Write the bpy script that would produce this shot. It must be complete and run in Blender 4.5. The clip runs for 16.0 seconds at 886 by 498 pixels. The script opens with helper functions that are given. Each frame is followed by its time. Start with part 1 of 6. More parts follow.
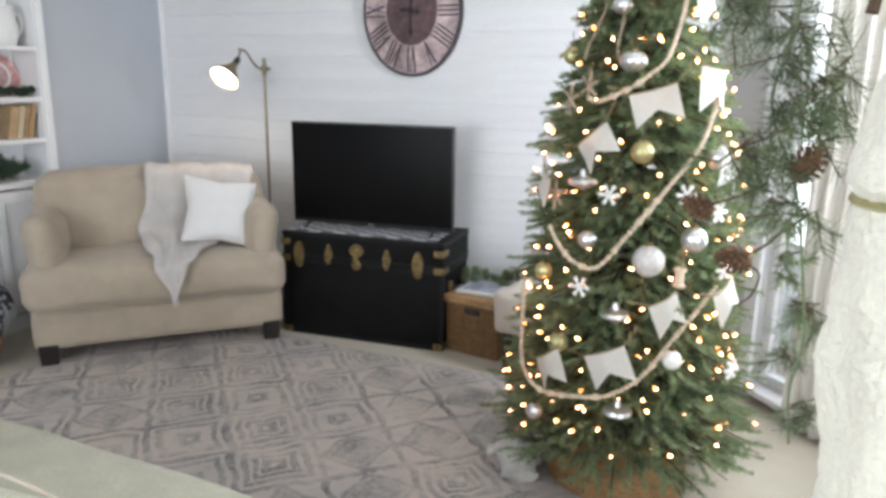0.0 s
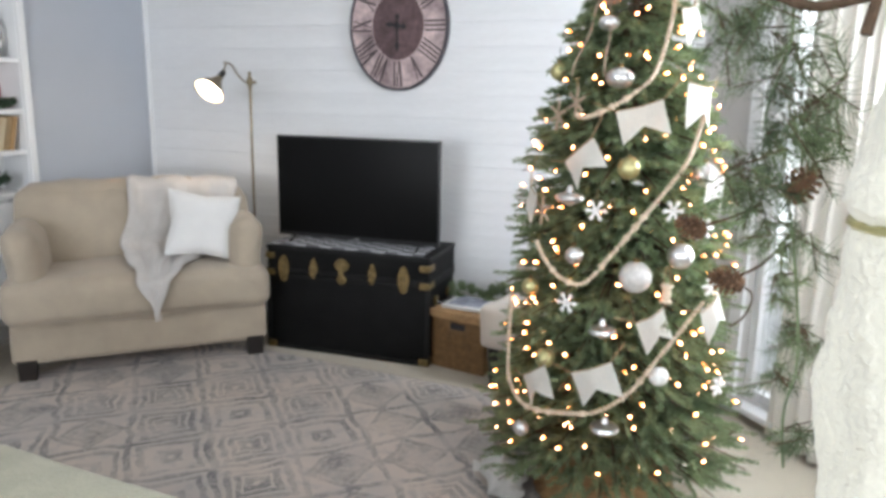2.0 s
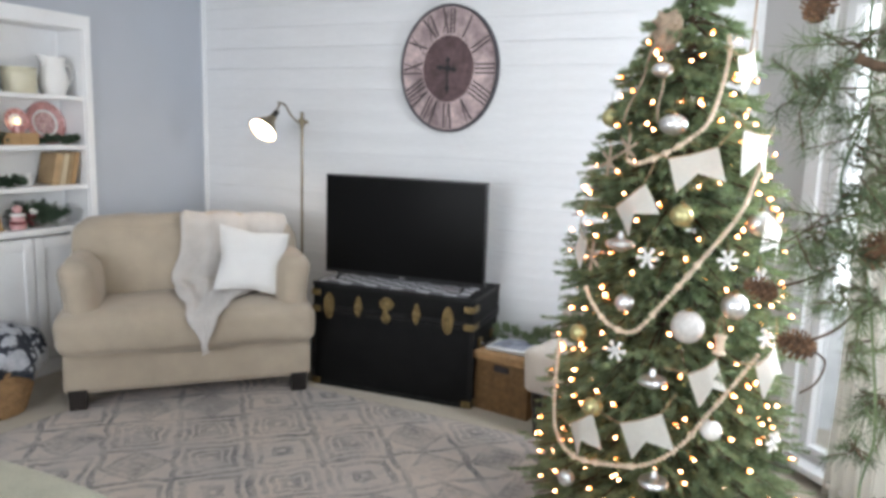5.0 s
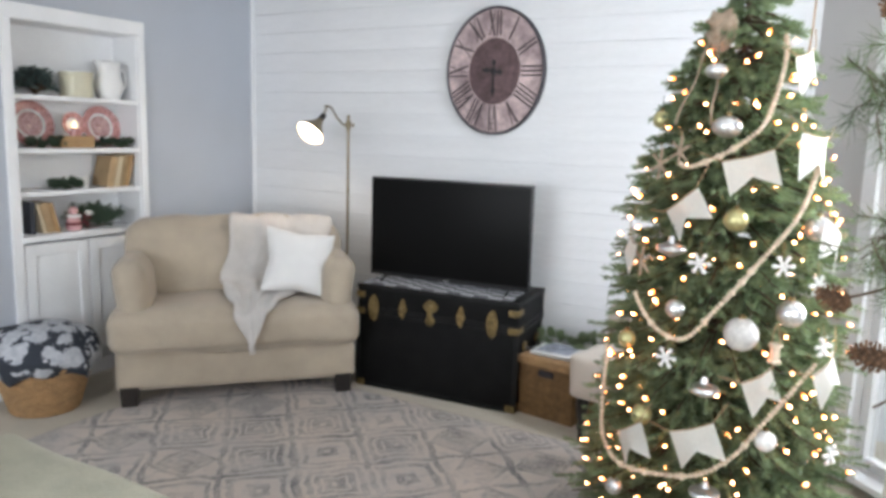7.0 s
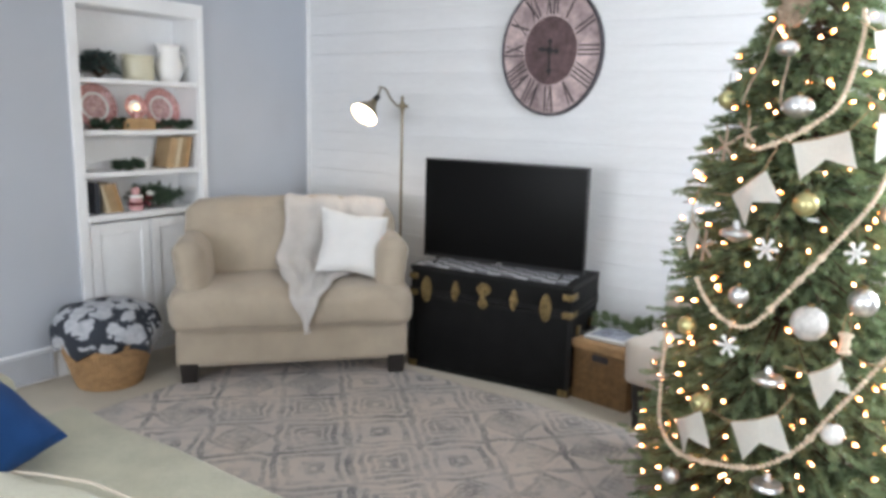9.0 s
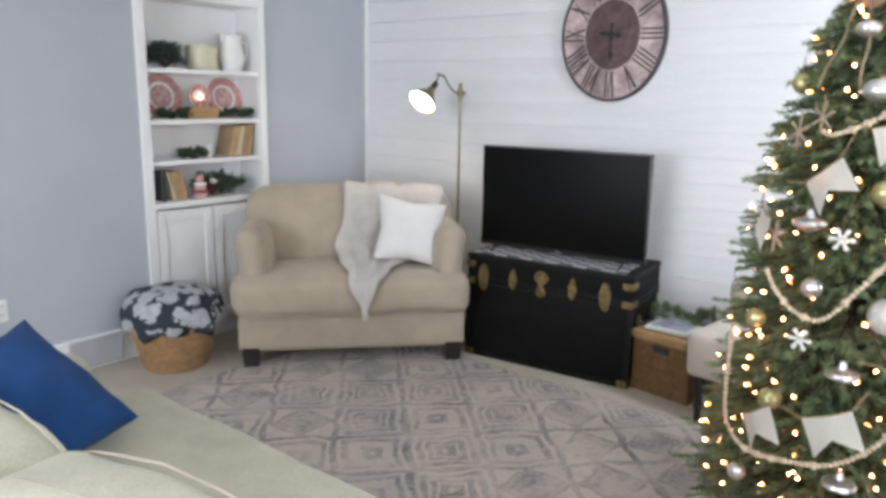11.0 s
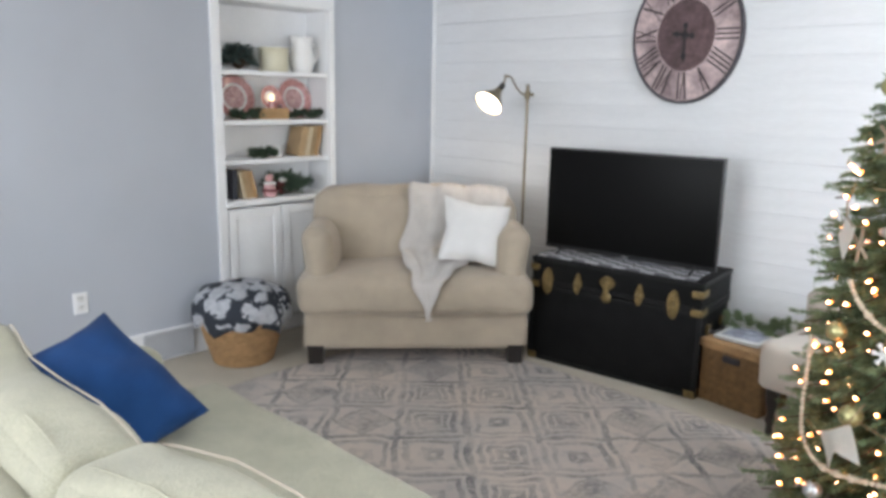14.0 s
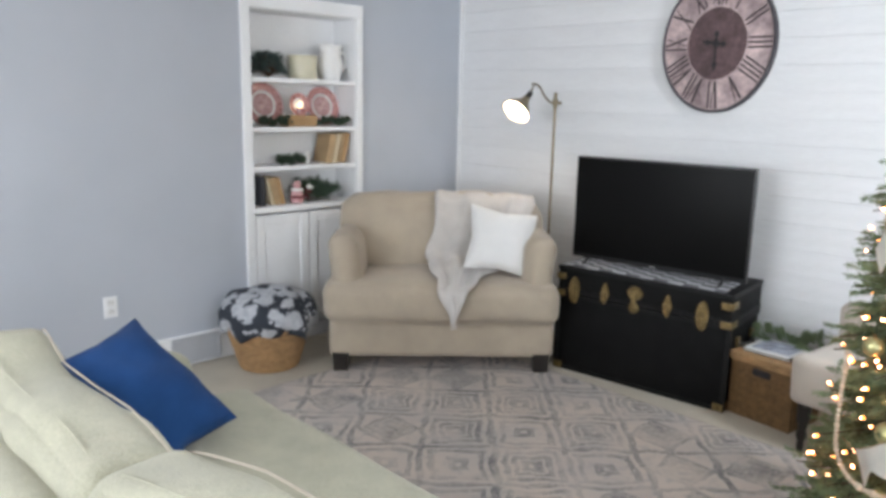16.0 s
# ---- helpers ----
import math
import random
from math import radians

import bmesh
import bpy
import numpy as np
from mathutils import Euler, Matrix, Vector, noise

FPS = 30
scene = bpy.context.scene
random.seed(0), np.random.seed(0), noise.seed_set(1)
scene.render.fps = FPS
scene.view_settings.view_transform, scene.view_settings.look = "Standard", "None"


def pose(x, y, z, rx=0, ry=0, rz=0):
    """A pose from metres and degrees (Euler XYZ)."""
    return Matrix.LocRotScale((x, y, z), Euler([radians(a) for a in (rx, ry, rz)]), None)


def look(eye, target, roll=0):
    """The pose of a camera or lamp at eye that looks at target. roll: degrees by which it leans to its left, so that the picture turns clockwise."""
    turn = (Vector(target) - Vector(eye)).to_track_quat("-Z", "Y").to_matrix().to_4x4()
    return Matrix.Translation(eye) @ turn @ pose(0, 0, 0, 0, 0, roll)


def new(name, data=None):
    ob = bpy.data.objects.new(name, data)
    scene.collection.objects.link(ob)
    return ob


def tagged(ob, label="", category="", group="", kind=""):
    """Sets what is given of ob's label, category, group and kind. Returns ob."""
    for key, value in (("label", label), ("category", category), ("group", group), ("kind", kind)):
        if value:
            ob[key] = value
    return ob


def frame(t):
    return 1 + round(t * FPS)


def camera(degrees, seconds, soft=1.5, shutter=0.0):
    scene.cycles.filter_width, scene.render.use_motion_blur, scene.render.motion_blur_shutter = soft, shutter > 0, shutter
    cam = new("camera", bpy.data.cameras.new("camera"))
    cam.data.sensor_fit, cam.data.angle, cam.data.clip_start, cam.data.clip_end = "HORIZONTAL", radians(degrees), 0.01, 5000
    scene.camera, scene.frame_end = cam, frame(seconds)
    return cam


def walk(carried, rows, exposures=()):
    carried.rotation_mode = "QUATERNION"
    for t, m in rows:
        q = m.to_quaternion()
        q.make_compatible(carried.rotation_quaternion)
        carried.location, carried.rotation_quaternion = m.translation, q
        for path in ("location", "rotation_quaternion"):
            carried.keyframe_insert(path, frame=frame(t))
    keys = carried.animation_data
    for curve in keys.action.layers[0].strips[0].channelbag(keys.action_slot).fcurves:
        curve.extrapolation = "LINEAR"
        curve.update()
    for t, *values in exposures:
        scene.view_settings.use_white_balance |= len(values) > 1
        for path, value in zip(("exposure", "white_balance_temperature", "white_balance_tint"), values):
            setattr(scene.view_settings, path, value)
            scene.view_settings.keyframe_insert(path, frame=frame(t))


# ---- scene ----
cam = camera(62.4, 16.0, soft=3.5)
PATH = [
    (0, (4.089, -3.944, 1.540), (3.266, -2.179, 1.086), 0.7),
    (0.5, (4.085, -3.934, 1.538), (3.284, -2.157, 1.088), 1.0),
    (1, (4.080, -3.922, 1.536), (3.290, -2.141, 1.086), 1.2),
    (1.5, (4.077, -3.914, 1.534), (3.288, -2.13, 1.094), 1.1),
    (2, (4.077, -3.933, 1.544), (3.288, -2.144, 1.126), 1.1),
    (2.5, (4.078, -3.929, 1.547), (3.275, -2.14, 1.153), 1.0),
    (3, (4.075, -3.931, 1.552), (3.26, -2.141, 1.188), 1.2),
    (3.5, (4.072, -3.933, 1.554), (3.244, -2.145, 1.212), 1.6),
    (4, (4.067, -3.936, 1.557), (3.216, -2.157, 1.221), 1.8),
    (6.5, (4.04, -3.93, 1.562), (3.061, -2.212, 1.259), 1.7),
    (7, (4.036, -3.932, 1.561), (3.032, -2.231, 1.244), 1.7),
    (7.5, (4.028, -3.929, 1.562), (2.997, -2.247, 1.234), 1.6),
    (8, (4.025, -3.929, 1.56), (2.969, -2.264, 1.223), 1.6),
    (8.5, (4.02, -3.924, 1.56), (2.941, -2.278, 1.204), 1.5),
    (9, (4.011, -3.922, 1.562), (2.897, -2.303, 1.191), 1.5),
    (11.5, (3.986, -3.924, 1.564), (2.733, -2.42, 1.152), 1.0),
    (12, (3.985, -3.918, 1.56), (2.708, -2.436, 1.146), 1.1),
    (12.5, (3.978, -3.916, 1.567), (2.684, -2.45, 1.146), 1.1),
    (13, (3.97, -3.92, 1.569), (2.66, -2.468, 1.149), 1.2),
    (13.5, (3.964, -3.925, 1.571), (2.635, -2.491, 1.154), 1.1),
    (14, (3.967, -3.926, 1.57), (2.614, -2.511, 1.159), 1.1),
    (14.5, (3.962, -3.926, 1.574), (2.594, -2.525, 1.165), 1.2),
    (15, (3.953, -3.926, 1.573), (2.572, -2.537, 1.166), 1.3),
    (15.5, (3.95, -3.926, 1.573), (2.559, -2.546, 1.17), 1.3),
    (16, (3.949, -3.93, 1.579), (2.548, -2.558, 1.183), 1.3),
]
walk(cam, [(t, look(e, a, r)) for t, e, a, r in PATH], [(0, -0.22), (3.5, -0.21), (7, -0.15), (16, -0.17)])

# ---- plan, metres: shiplap wall y = YW, bookcase wall x = XL ----
YW, XL, XR, YB, ZC = 0.15, -0.07, 5.0, -6.2, 2.5
BAY0, BAY1 = (3.72, YW), (5.0, YW - 1.28)

# ---- light ----
world = bpy.data.worlds.new("sky")
scene.world = world
world.use_nodes = True
wn = world.node_tree.nodes
sky = wn.new("ShaderNodeTexSky")
sky.sky_type, sky.sun_disc = "NISHITA", False
sky.sun_elevation, sky.sun_rotation = radians(32), radians(70)
wn["Background"].inputs[1].default_value = 0.12
world.node_tree.links.new(sky.outputs[0], wn["Background"].inputs[0])


def sun_lamp():
    data = bpy.data.lights.new("sun", "SUN")
    data.energy, data.angle, data.color = 2.0, radians(10), (1.0, 0.97, 0.92)
    new("sun", data).matrix_world = look((9, 4, 6), (0, 0, 0))


def window_light(name, eye, target, sx, sy, power, col=(0.90, 0.935, 1.0)):
    data = bpy.data.lights.new(name, "AREA")
    data.shape, data.size, data.size_y, data.energy, data.color = "RECTANGLE", sx, sy, power, col
    new(name, data).matrix_world = look(eye, target)


sun_lamp()
window_light("window_light_back", (2.2, YB + 0.06, 1.55), (2.2, 0, 1.4), 2.2, 1.4, 123)
window_light("window_light_side", (XR - 0.06, -3.5, 1.5), (0, -3.0, 1.3), 2.4, 1.4, 43)
# Added lamp in the room beside the bay window, fills in its daylight.
window_light("window_light_bay", (4.629, -0.949, 1.40), (3.45, -1.45, 1.15), 0.36, 1.4, 92, (0.84, 0.91, 1.0))


# ---- materials ----
def material(name, col, rough=0.6, var=0.12, scale=6.0, grain=0.0, gscale=120.0, bump=0.0, bscale=None,
             metal=0.0, sheen=0.0, isl=0.0, stretch=None, tint=None, coat=0.0, trans=0.0, spec=0.5):
    m = bpy.data.materials.new(name)
    m.use_nodes = True
    nt = m.node_tree
    n, l = nt.nodes, nt.links
    b = n["Principled BSDF"]
    b.inputs["Roughness"].default_value = rough
    b.inputs["Metallic"].default_value = metal
    b.inputs["Sheen Weight"].default_value = sheen
    b.inputs["Coat Weight"].default_value = coat
    b.inputs["Specular IOR Level"].default_value = spec
    b.inputs["Transmission Weight"].default_value = trans
    tc = n.new("ShaderNodeTexCoord")
    src = tc.outputs["Object"]
    if stretch:
        mp = n.new("ShaderNodeMapping")
        mp.inputs["Scale"].default_value = stretch
        l.new(src, mp.inputs[0])
        src = mp.outputs[0]

    def tex(s, d=5):
        t = n.new("ShaderNodeTexNoise")
        t.inputs["Scale"].default_value, t.inputs["Detail"].default_value = s, d
        l.new(src, t.inputs["Vector"])
        return t.outputs["Fac"]

    def mix(a, bcol, fac, kind="MIX"):
        x = n.new("ShaderNodeMix")
        x.data_type, x.blend_type = "RGBA", kind
        for sock, v in ((x.inputs[0], fac), (x.inputs[6], a), (x.inputs[7], bcol)):
            if isinstance(v, (int, float)):
                sock.default_value = v
            elif isinstance(v, tuple):
                sock.default_value = (*v[:3], 1)
            else:
                l.new(v, sock)
        return x.outputs[2]

    dark = tuple(c * (1 - var) for c in col)
    lite = tuple(min(1, c * (1 + var)) for c in (tint or col))
    ramp = n.new("ShaderNodeMapRange")
    ramp.inputs[1].default_value, ramp.inputs[2].default_value = 0.3, 0.7
    l.new(tex(scale), ramp.inputs[0])
    out = mix(dark, lite, ramp.outputs[0])
    if grain:
        r2 = n.new("ShaderNodeMapRange")
        r2.inputs[1].default_value, r2.inputs[2].default_value = 0.3, 0.7
        r2.inputs[3].default_value, r2.inputs[4].default_value = 1 - grain, 1.0
        l.new(tex(gscale, 2), r2.inputs[0])
        cmb = n.new("ShaderNodeCombineColor")
        for i in range(3):
            l.new(r2.outputs[0], cmb.inputs[i])
        out = mix(out, cmb.outputs[0], 1.0, "MULTIPLY")
    if isl:
        oi = n.new("ShaderNodeObjectInfo")
        geo = n.new("ShaderNodeNewGeometry")
        add = n.new("ShaderNodeMath")
        add.operation = "ADD"
        l.new(oi.outputs["Random"], add.inputs[0])
        l.new(geo.outputs["Random Per Island"], add.inputs[1])
        fr = n.new("ShaderNodeMath")
        fr.operation = "FRACT"
        l.new(add.outputs[0], fr.inputs[0])
        r3 = n.new("ShaderNodeMapRange")
        r3.inputs[3].default_value, r3.inputs[4].default_value = 1 - isl, 1 + isl
        l.new(fr.outputs[0], r3.inputs[0])
        hsv = n.new("ShaderNodeHueSaturation")
        l.new(r3.outputs[0], hsv.inputs["Value"])
        l.new(out, hsv.inputs["Color"])
        out = hsv.outputs[0]
    l.new(out, b.inputs["Base Color"])
    if bump:
        bp = n.new("ShaderNodeBump")
        bp.inputs["Strength"].default_value = bump
        bp.inputs["Distance"].default_value = 0.01
        l.new(tex(bscale or gscale, 3), bp.inputs["Height"])
        l.new(bp.outputs[0], b.inputs["Normal"])
    return m


def thin(m, col, fac):
    """Lets a share of the light through thin cloth, paper or needles."""
    n, l = m.node_tree.nodes, m.node_tree.links
    t = n.new("ShaderNodeBsdfTranslucent")
    t.inputs[0].default_value = (*col, 1)
    x = n.new("ShaderNodeMixShader")
    x.inputs[0].default_value = fac
    l.new(n["Principled BSDF"].outputs[0], x.inputs[1])
    l.new(t.outputs[0], x.inputs[2])
    l.new(x.outputs[0], n["Material Output"].inputs[0])
    return m


def glow(name, col, strength):
    m = bpy.data.materials.new(name)
    m.use_nodes = True
    b = m.node_tree.nodes["Principled BSDF"]
    b.inputs["Base Color"].default_value = (*col, 1)
    b.inputs["Emission Color"].default_value = (*col, 1)
    b.inputs["Emission Strength"].default_value = strength
    return m


M_BLUE = material("blue_grey_wall_paint", (0.455, 0.485, 0.535), 0.7, 0.04, 1.5, 0.05, 300, 0.08, 400)
M_SHIP = material("white_shiplap_paint", (0.80, 0.81, 0.82), 0.5, 0.05, 3, 0.05, 60, 0.08, 80, isl=0.025, stretch=(0.4, 1, 3))
M_GREYW = material("grey_bay_wall_paint", (0.56, 0.55, 0.54), 0.7, 0.05, 2, 0.05, 300, 0.06, 400)
M_TRIM = material("white_trim_paint", (0.85, 0.86, 0.87), 0.4, 0.04, 4, 0.04, 90, 0.05, 120)
M_VENT = material("grey_register_enamel", (0.50, 0.52, 0.55), 0.5, 0.05, 8, 0.05, 90)
M_CEIL = material("ceiling_paint", (0.82, 0.82, 0.81), 0.8, 0.03, 3, 0.05, 200, 0.1, 300)
M_CARPET = material("beige_carpet", (0.58, 0.52, 0.41), 0.95, 0.08, 4, 0.35, 500, 0.5, 700, sheen=0.2)
M_SOFA = material("beige_linen", (0.45, 0.38, 0.293), 0.9, 0.09, 6, 0.16, 300, 0.35, 320, sheen=0.2)
M_SOFA2 = material("pale_green_chenille", (0.47, 0.457, 0.345), 0.9, 0.09, 9, 0.22, 160, 0.5, 180, sheen=0.2)
M_PIPE = material("pinkish_piping", (0.50, 0.44, 0.36), 0.85, 0.06, 20, 0.1, 400)
M_DKWOOD = material("espresso_wood", (0.02, 0.016, 0.014), 0.35, 0.2, 20, 0.2, 80, 0.05)
M_WHITECLOTH = material("white_cotton", (0.74, 0.735, 0.72), 0.9, 0.04, 8, 0.10, 500, 0.2, 700, sheen=0.2)
M_THROW = material("cream_knit_throw", (0.60, 0.57, 0.54), 0.95, 0.08, 12, 0.2, 260, 0.5, 300, sheen=0.3)
M_BLUEV = material("navy_velvet", (0.010, 0.048, 0.155), 0.85, 0.22, 7, 0.2, 400, 0.3, 300, sheen=0.04, spec=0.2)
M_BLACKLEA = material("black_trunk_fibre", (0.007, 0.007, 0.007), 0.55, 0.3, 8, 0.3, 200, 0.12, 250, spec=0.13)
M_TRUNKEDGE = material("black_trunk_binding", (0.010, 0.010, 0.010), 0.45, 0.3, 10, 0.3, 150, 0.1, spec=0.2)
M_BRASS = material("aged_brass", (0.30, 0.215, 0.095), 0.42, 0.35, 40, 0.4, 150, 0.15, metal=0.8)
M_LAMPBRASS = material("satin_brass", (0.26, 0.215, 0.145), 0.4, 0.12, 30, 0.1, 150, metal=0.8)
M_SCREEN = material("television_screen", (0.003, 0.003, 0.003), 0.38, 0.05, 3, spec=0.10)
M_PLASTIC = material("black_plastic", (0.012, 0.012, 0.013), 0.35, 0.1, 20, 0.1, 200)
M_WICKER = material("brown_wicker", (0.24, 0.135, 0.055), 0.6, 0.25, 30, 0.35, 180, 0.3, isl=0.18)
M_WICKERLT = material("honey_wicker", (0.42, 0.25, 0.115), 0.6, 0.2, 20, 0.3, 160, 0.3, isl=0.15)
M_PAPER = material("printed_paper", (0.30, 0.32, 0.38), 0.65, 0.6, 25, 0.3, 60)
M_PAPERW = material("book_page_paper", (0.80, 0.79, 0.74), 0.85, 0.04, 12, 0.12, 90)
M_TWINE = material("jute_twine", (0.40, 0.27, 0.15), 0.9, 0.2, 60, 0.3, 400)
M_BURLAP = material("burlap_ribbon", (0.48, 0.37, 0.27), 0.95, 0.12, 20, 0.35, 450, 0.4, 500)
M_BEAD = material("pale_wooden_bead", (0.62, 0.50, 0.37), 0.6, 0.12, 40, 0.15, 200, isl=0.15)
M_SILVER = material("mercury_silver", (0.80, 0.80, 0.81), 0.30, 0.15, 60, 0.3, 130, metal=0.9)
M_GOLDGRN = material("champagne_gold", (0.52, 0.48, 0.24), 0.3, 0.1, 30, 0.1, 150, metal=0.7)
M_RIBBED = material("ribbed_pearl_glass", (0.58, 0.56, 0.53), 0.35, 0.15, 30, 0.2, 90, coat=0.4)
M_PEARL = material("pearl_white", (0.78, 0.78, 0.76), 0.25, 0.08, 30, 0.1, 120, coat=0.4)
M_NEEDLE = material("artificial_fir_needles", (0.145, 0.21, 0.115), 0.5, 0.3, 10, 0, 90, isl=0.45, tint=(0.23, 0.29, 0.16))
M_PINE = material("pine_garland_needles", (0.085, 0.13, 0.07), 0.5, 0.3, 18, 0, 90, isl=0.5, tint=(0.15, 0.20, 0.095))
M_BARK = material("rough_bark", (0.12, 0.075, 0.045), 0.9, 0.35, 30, 0.4, 90, 0.8)
M_CONE = material("pine_cone_scales", (0.17, 0.09, 0.045), 0.75, 0.3, 60, 0.3, 200, 0.2, isl=0.35)
M_WHITECER = material("white_ceramic", (0.80, 0.80, 0.79), 0.15, 0.03, 10, coat=0.3)
M_CREAMCER = material("cream_stoneware", (0.64, 0.61, 0.46), 0.3, 0.06, 10, 0.05, 60, coat=0.2)
M_RED = material("red_transferware", (0.52, 0.13, 0.13), 0.25, 0.35, 70, 0.45, 130, coat=0.3, tint=(0.70, 0.40, 0.38))
M_REDCTR = material("pale_red_transferware", (0.58, 0.22, 0.22), 0.25, 0.35, 90, 0.45, 160, coat=0.3, tint=(0.75, 0.55, 0.53))
M_PINEBOX = material("raw_pine", (0.45, 0.28, 0.13), 0.6, 0.15, 6, 0.2, 40, 0.1, stretch=(1, 1, 6))
M_TAN = material("tan_book_cloth", (0.42, 0.29, 0.16), 0.8, 0.15, 15, 0.2, 200, isl=0.2)
M_CHARBOOK = material("charcoal_book_cloth", (0.05, 0.055, 0.07), 0.7, 0.15, 15, 0.2, 200)
M_PAGES = material("yellowed_pages", (0.62, 0.52, 0.36), 0.9, 0.1, 8, 0.2, 300, stretch=(1, 8, 1))
M_PINK = material("faded_pink_felt", (0.62, 0.36, 0.36), 0.9, 0.1, 20, 0.15, 200)
M_LEAFD = material("dark_eucalyptus_leaf", (0.045, 0.075, 0.07), 0.5, 0.25, 20, isl=0.4)
M_KNIT = material("cream_boucle_knit", (0.70, 0.685, 0.59), 0.95, 0.07, 14, 0.10, 170, 0.5, 150, sheen=0.3)
M_CURT = material("white_linen_curtain", (0.80, 0.78, 0.73), 0.9, 0.05, 6, 0.08, 500, 0.15, 600)
M_NUMERAL = material("rubbed_brown_black_paint", (0.085, 0.065, 0.07), 0.65, 0.4, 18, 0.5, 40)
M_CLOCKRIM = material("dark_iron_rim", (0.085, 0.078, 0.09), 0.5, 0.2, 30, 0.2, 100, metal=0.3)
M_CLOCKFACE = material("distressed_blush_face", (0.33, 0.24, 0.25), 0.7, 0.25, 7, 0.3, 40, tint=(0.66, 0.52, 0.51))
M_CLOCKMID = material("aged_plum_disc", (0.105, 0.062, 0.066), 0.65, 0.25, 14, 0.35, 40, tint=(0.14, 0.085, 0.088))
# Paint of the clock hands; also the shade in handle hole and outlet slots.
M_INK_SHADE = material("faded_black_paint_and_hole_shade", (0.03, 0.026, 0.03), 0.6, 0.3, 40, 0.4, 60)
M_CREAMUPH = material("cream_upholstery", (0.54, 0.48, 0.41), 0.9, 0.05, 6, 0.1, 600, 0.2, 700, sheen=0.2)
M_FUR = material("white_faux_fur", (0.80, 0.79, 0.76), 0.95, 0.06, 30, 0.3, 200, 1.0, 120, sheen=0.4)
M_SHELFPINE = material("dark_pine_sprig", (0.05, 0.085, 0.05), 0.5, 0.3, 14, 0, 90, isl=0.4)
M_CHERRY = material("dark_red_cloth", (0.16, 0.03, 0.035), 0.7, 0.2, 30, 0.2, 200)
M_BULB = glow("warm_bulb_glow", (1.0, 0.42, 0.22), 34.0)
# Amber glow on each bulb's rear, coloured in for the halo round it.
M_BULBHALO = glow("amber_halo_glow", (1.0, 0.25, 0.05), 17.0)
thin(M_PAPERW, (0.80, 0.79, 0.74), 0.45)
thin(M_CURT, (0.80, 0.78, 0.74), 0.45)
thin(M_NEEDLE, (0.20, 0.27, 0.12), 0.3)
M_LAMPBULB = glow("lamp_bulb_glow", (1.0, 0.86, 0.66), 14.0)
M_WIRE = material("dark_green_wire", (0.02, 0.035, 0.02), 0.5, 0.1, 20)
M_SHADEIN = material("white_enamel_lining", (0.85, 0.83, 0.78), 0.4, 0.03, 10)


# ---- mesh helpers ----
STUFF = ("needles", "twig_wood", "limb_wood", "cone_shell", "weave", "lid_weave", "leaves", "stems", "crown", "bead_star", "fringe", "slots")

def part(name, bm, mat, parent=None, label="", smooth=True):
    me = bpy.data.meshes.new(name)
    bm.to_mesh(me)
    bm.free()
    if smooth:
        me.shade_smooth()
        me.set_sharp_from_angle(angle=radians(42))
    for m_ in (mat if isinstance(mat, (list, tuple)) else [mat]):
        me.materials.append(m_)
    ob = new(name, me)
    if parent:
        ob.parent = parent
    if label:
        tagged(ob, label)
    if name in STUFF:
        tagged(ob, kind="stuff")
    return ob


def thing(name, m, label, category, group="", kind=""):
    ob = new(name)
    ob.empty_display_size = 0.05
    ob.matrix_world = m
    return tagged(ob, label, category, group, kind)


def box(bm, c, s, bev=0.0, rot=None, seg=2):
    r = bmesh.ops.create_cube(bm, size=1.0)
    vs = r["verts"]
    m = Matrix.Translation(c) @ (rot or Matrix()) @ Matrix.Diagonal((*s, 1))
    bmesh.ops.transform(bm, matrix=m, verts=vs)
    if bev:
        es = list({e for v in vs for e in v.link_edges})
        bmesh.ops.bevel(bm, geom=es, offset=bev, segments=seg, profile=0.7, affect="EDGES")
    return bm


def B(c, s, bev=0.0, rot=None, seg=2):
    return box(bmesh.new(), c, s, bev, rot, seg)


def lathe(bm, prof, seg=24, m=None, sx=1.0):
    rings = []
    for r, z in prof:
        rings.append([bm.verts.new((max(r, 1e-4) * math.cos(2 * math.pi * i / seg) * sx, max(r, 1e-4) * math.sin(2 * math.pi * i / seg), z)) for i in range(seg)])
    for a, b in zip(rings, rings[1:]):
        for i in range(seg):
            bm.faces.new((a[i], a[(i + 1) % seg], b[(i + 1) % seg], b[i]))
    if m is not None:
        bmesh.ops.transform(bm, matrix=m, verts=[v for ring in rings for v in ring])
    return bm


def tube(bm, pts, r, seg=8):
    pts = [Vector(p) for p in pts]
    rs = r if isinstance(r, (list, tuple)) else [r] * len(pts)
    rings, side = [], None
    for i, p in enumerate(pts):
        d = (pts[min(i + 1, len(pts) - 1)] - pts[max(i - 1, 0)]).normalized()
        if side is None:
            side = d.cross(Vector((0.3, 0.2, 1)) if abs(d.z) < 0.9 else Vector((1, 0.1, 0))).normalized()
        side = (side - d * side.dot(d)).normalized()
        up = d.cross(side)
        rings.append([bm.verts.new(p + (side * math.cos(2 * math.pi * k / seg) + up * math.sin(2 * math.pi * k / seg)) * rs[i]) for k in range(seg)])
    for a, b in zip(rings, rings[1:]):
        for k in range(seg):
            bm.faces.new((a[k], a[(k + 1) % seg], b[(k + 1) % seg], b[k]))
    for ring, flip in ((rings[0], True), (rings[-1], False)):
        bm.faces.new(ring[::-1] if flip else ring)
    return bm


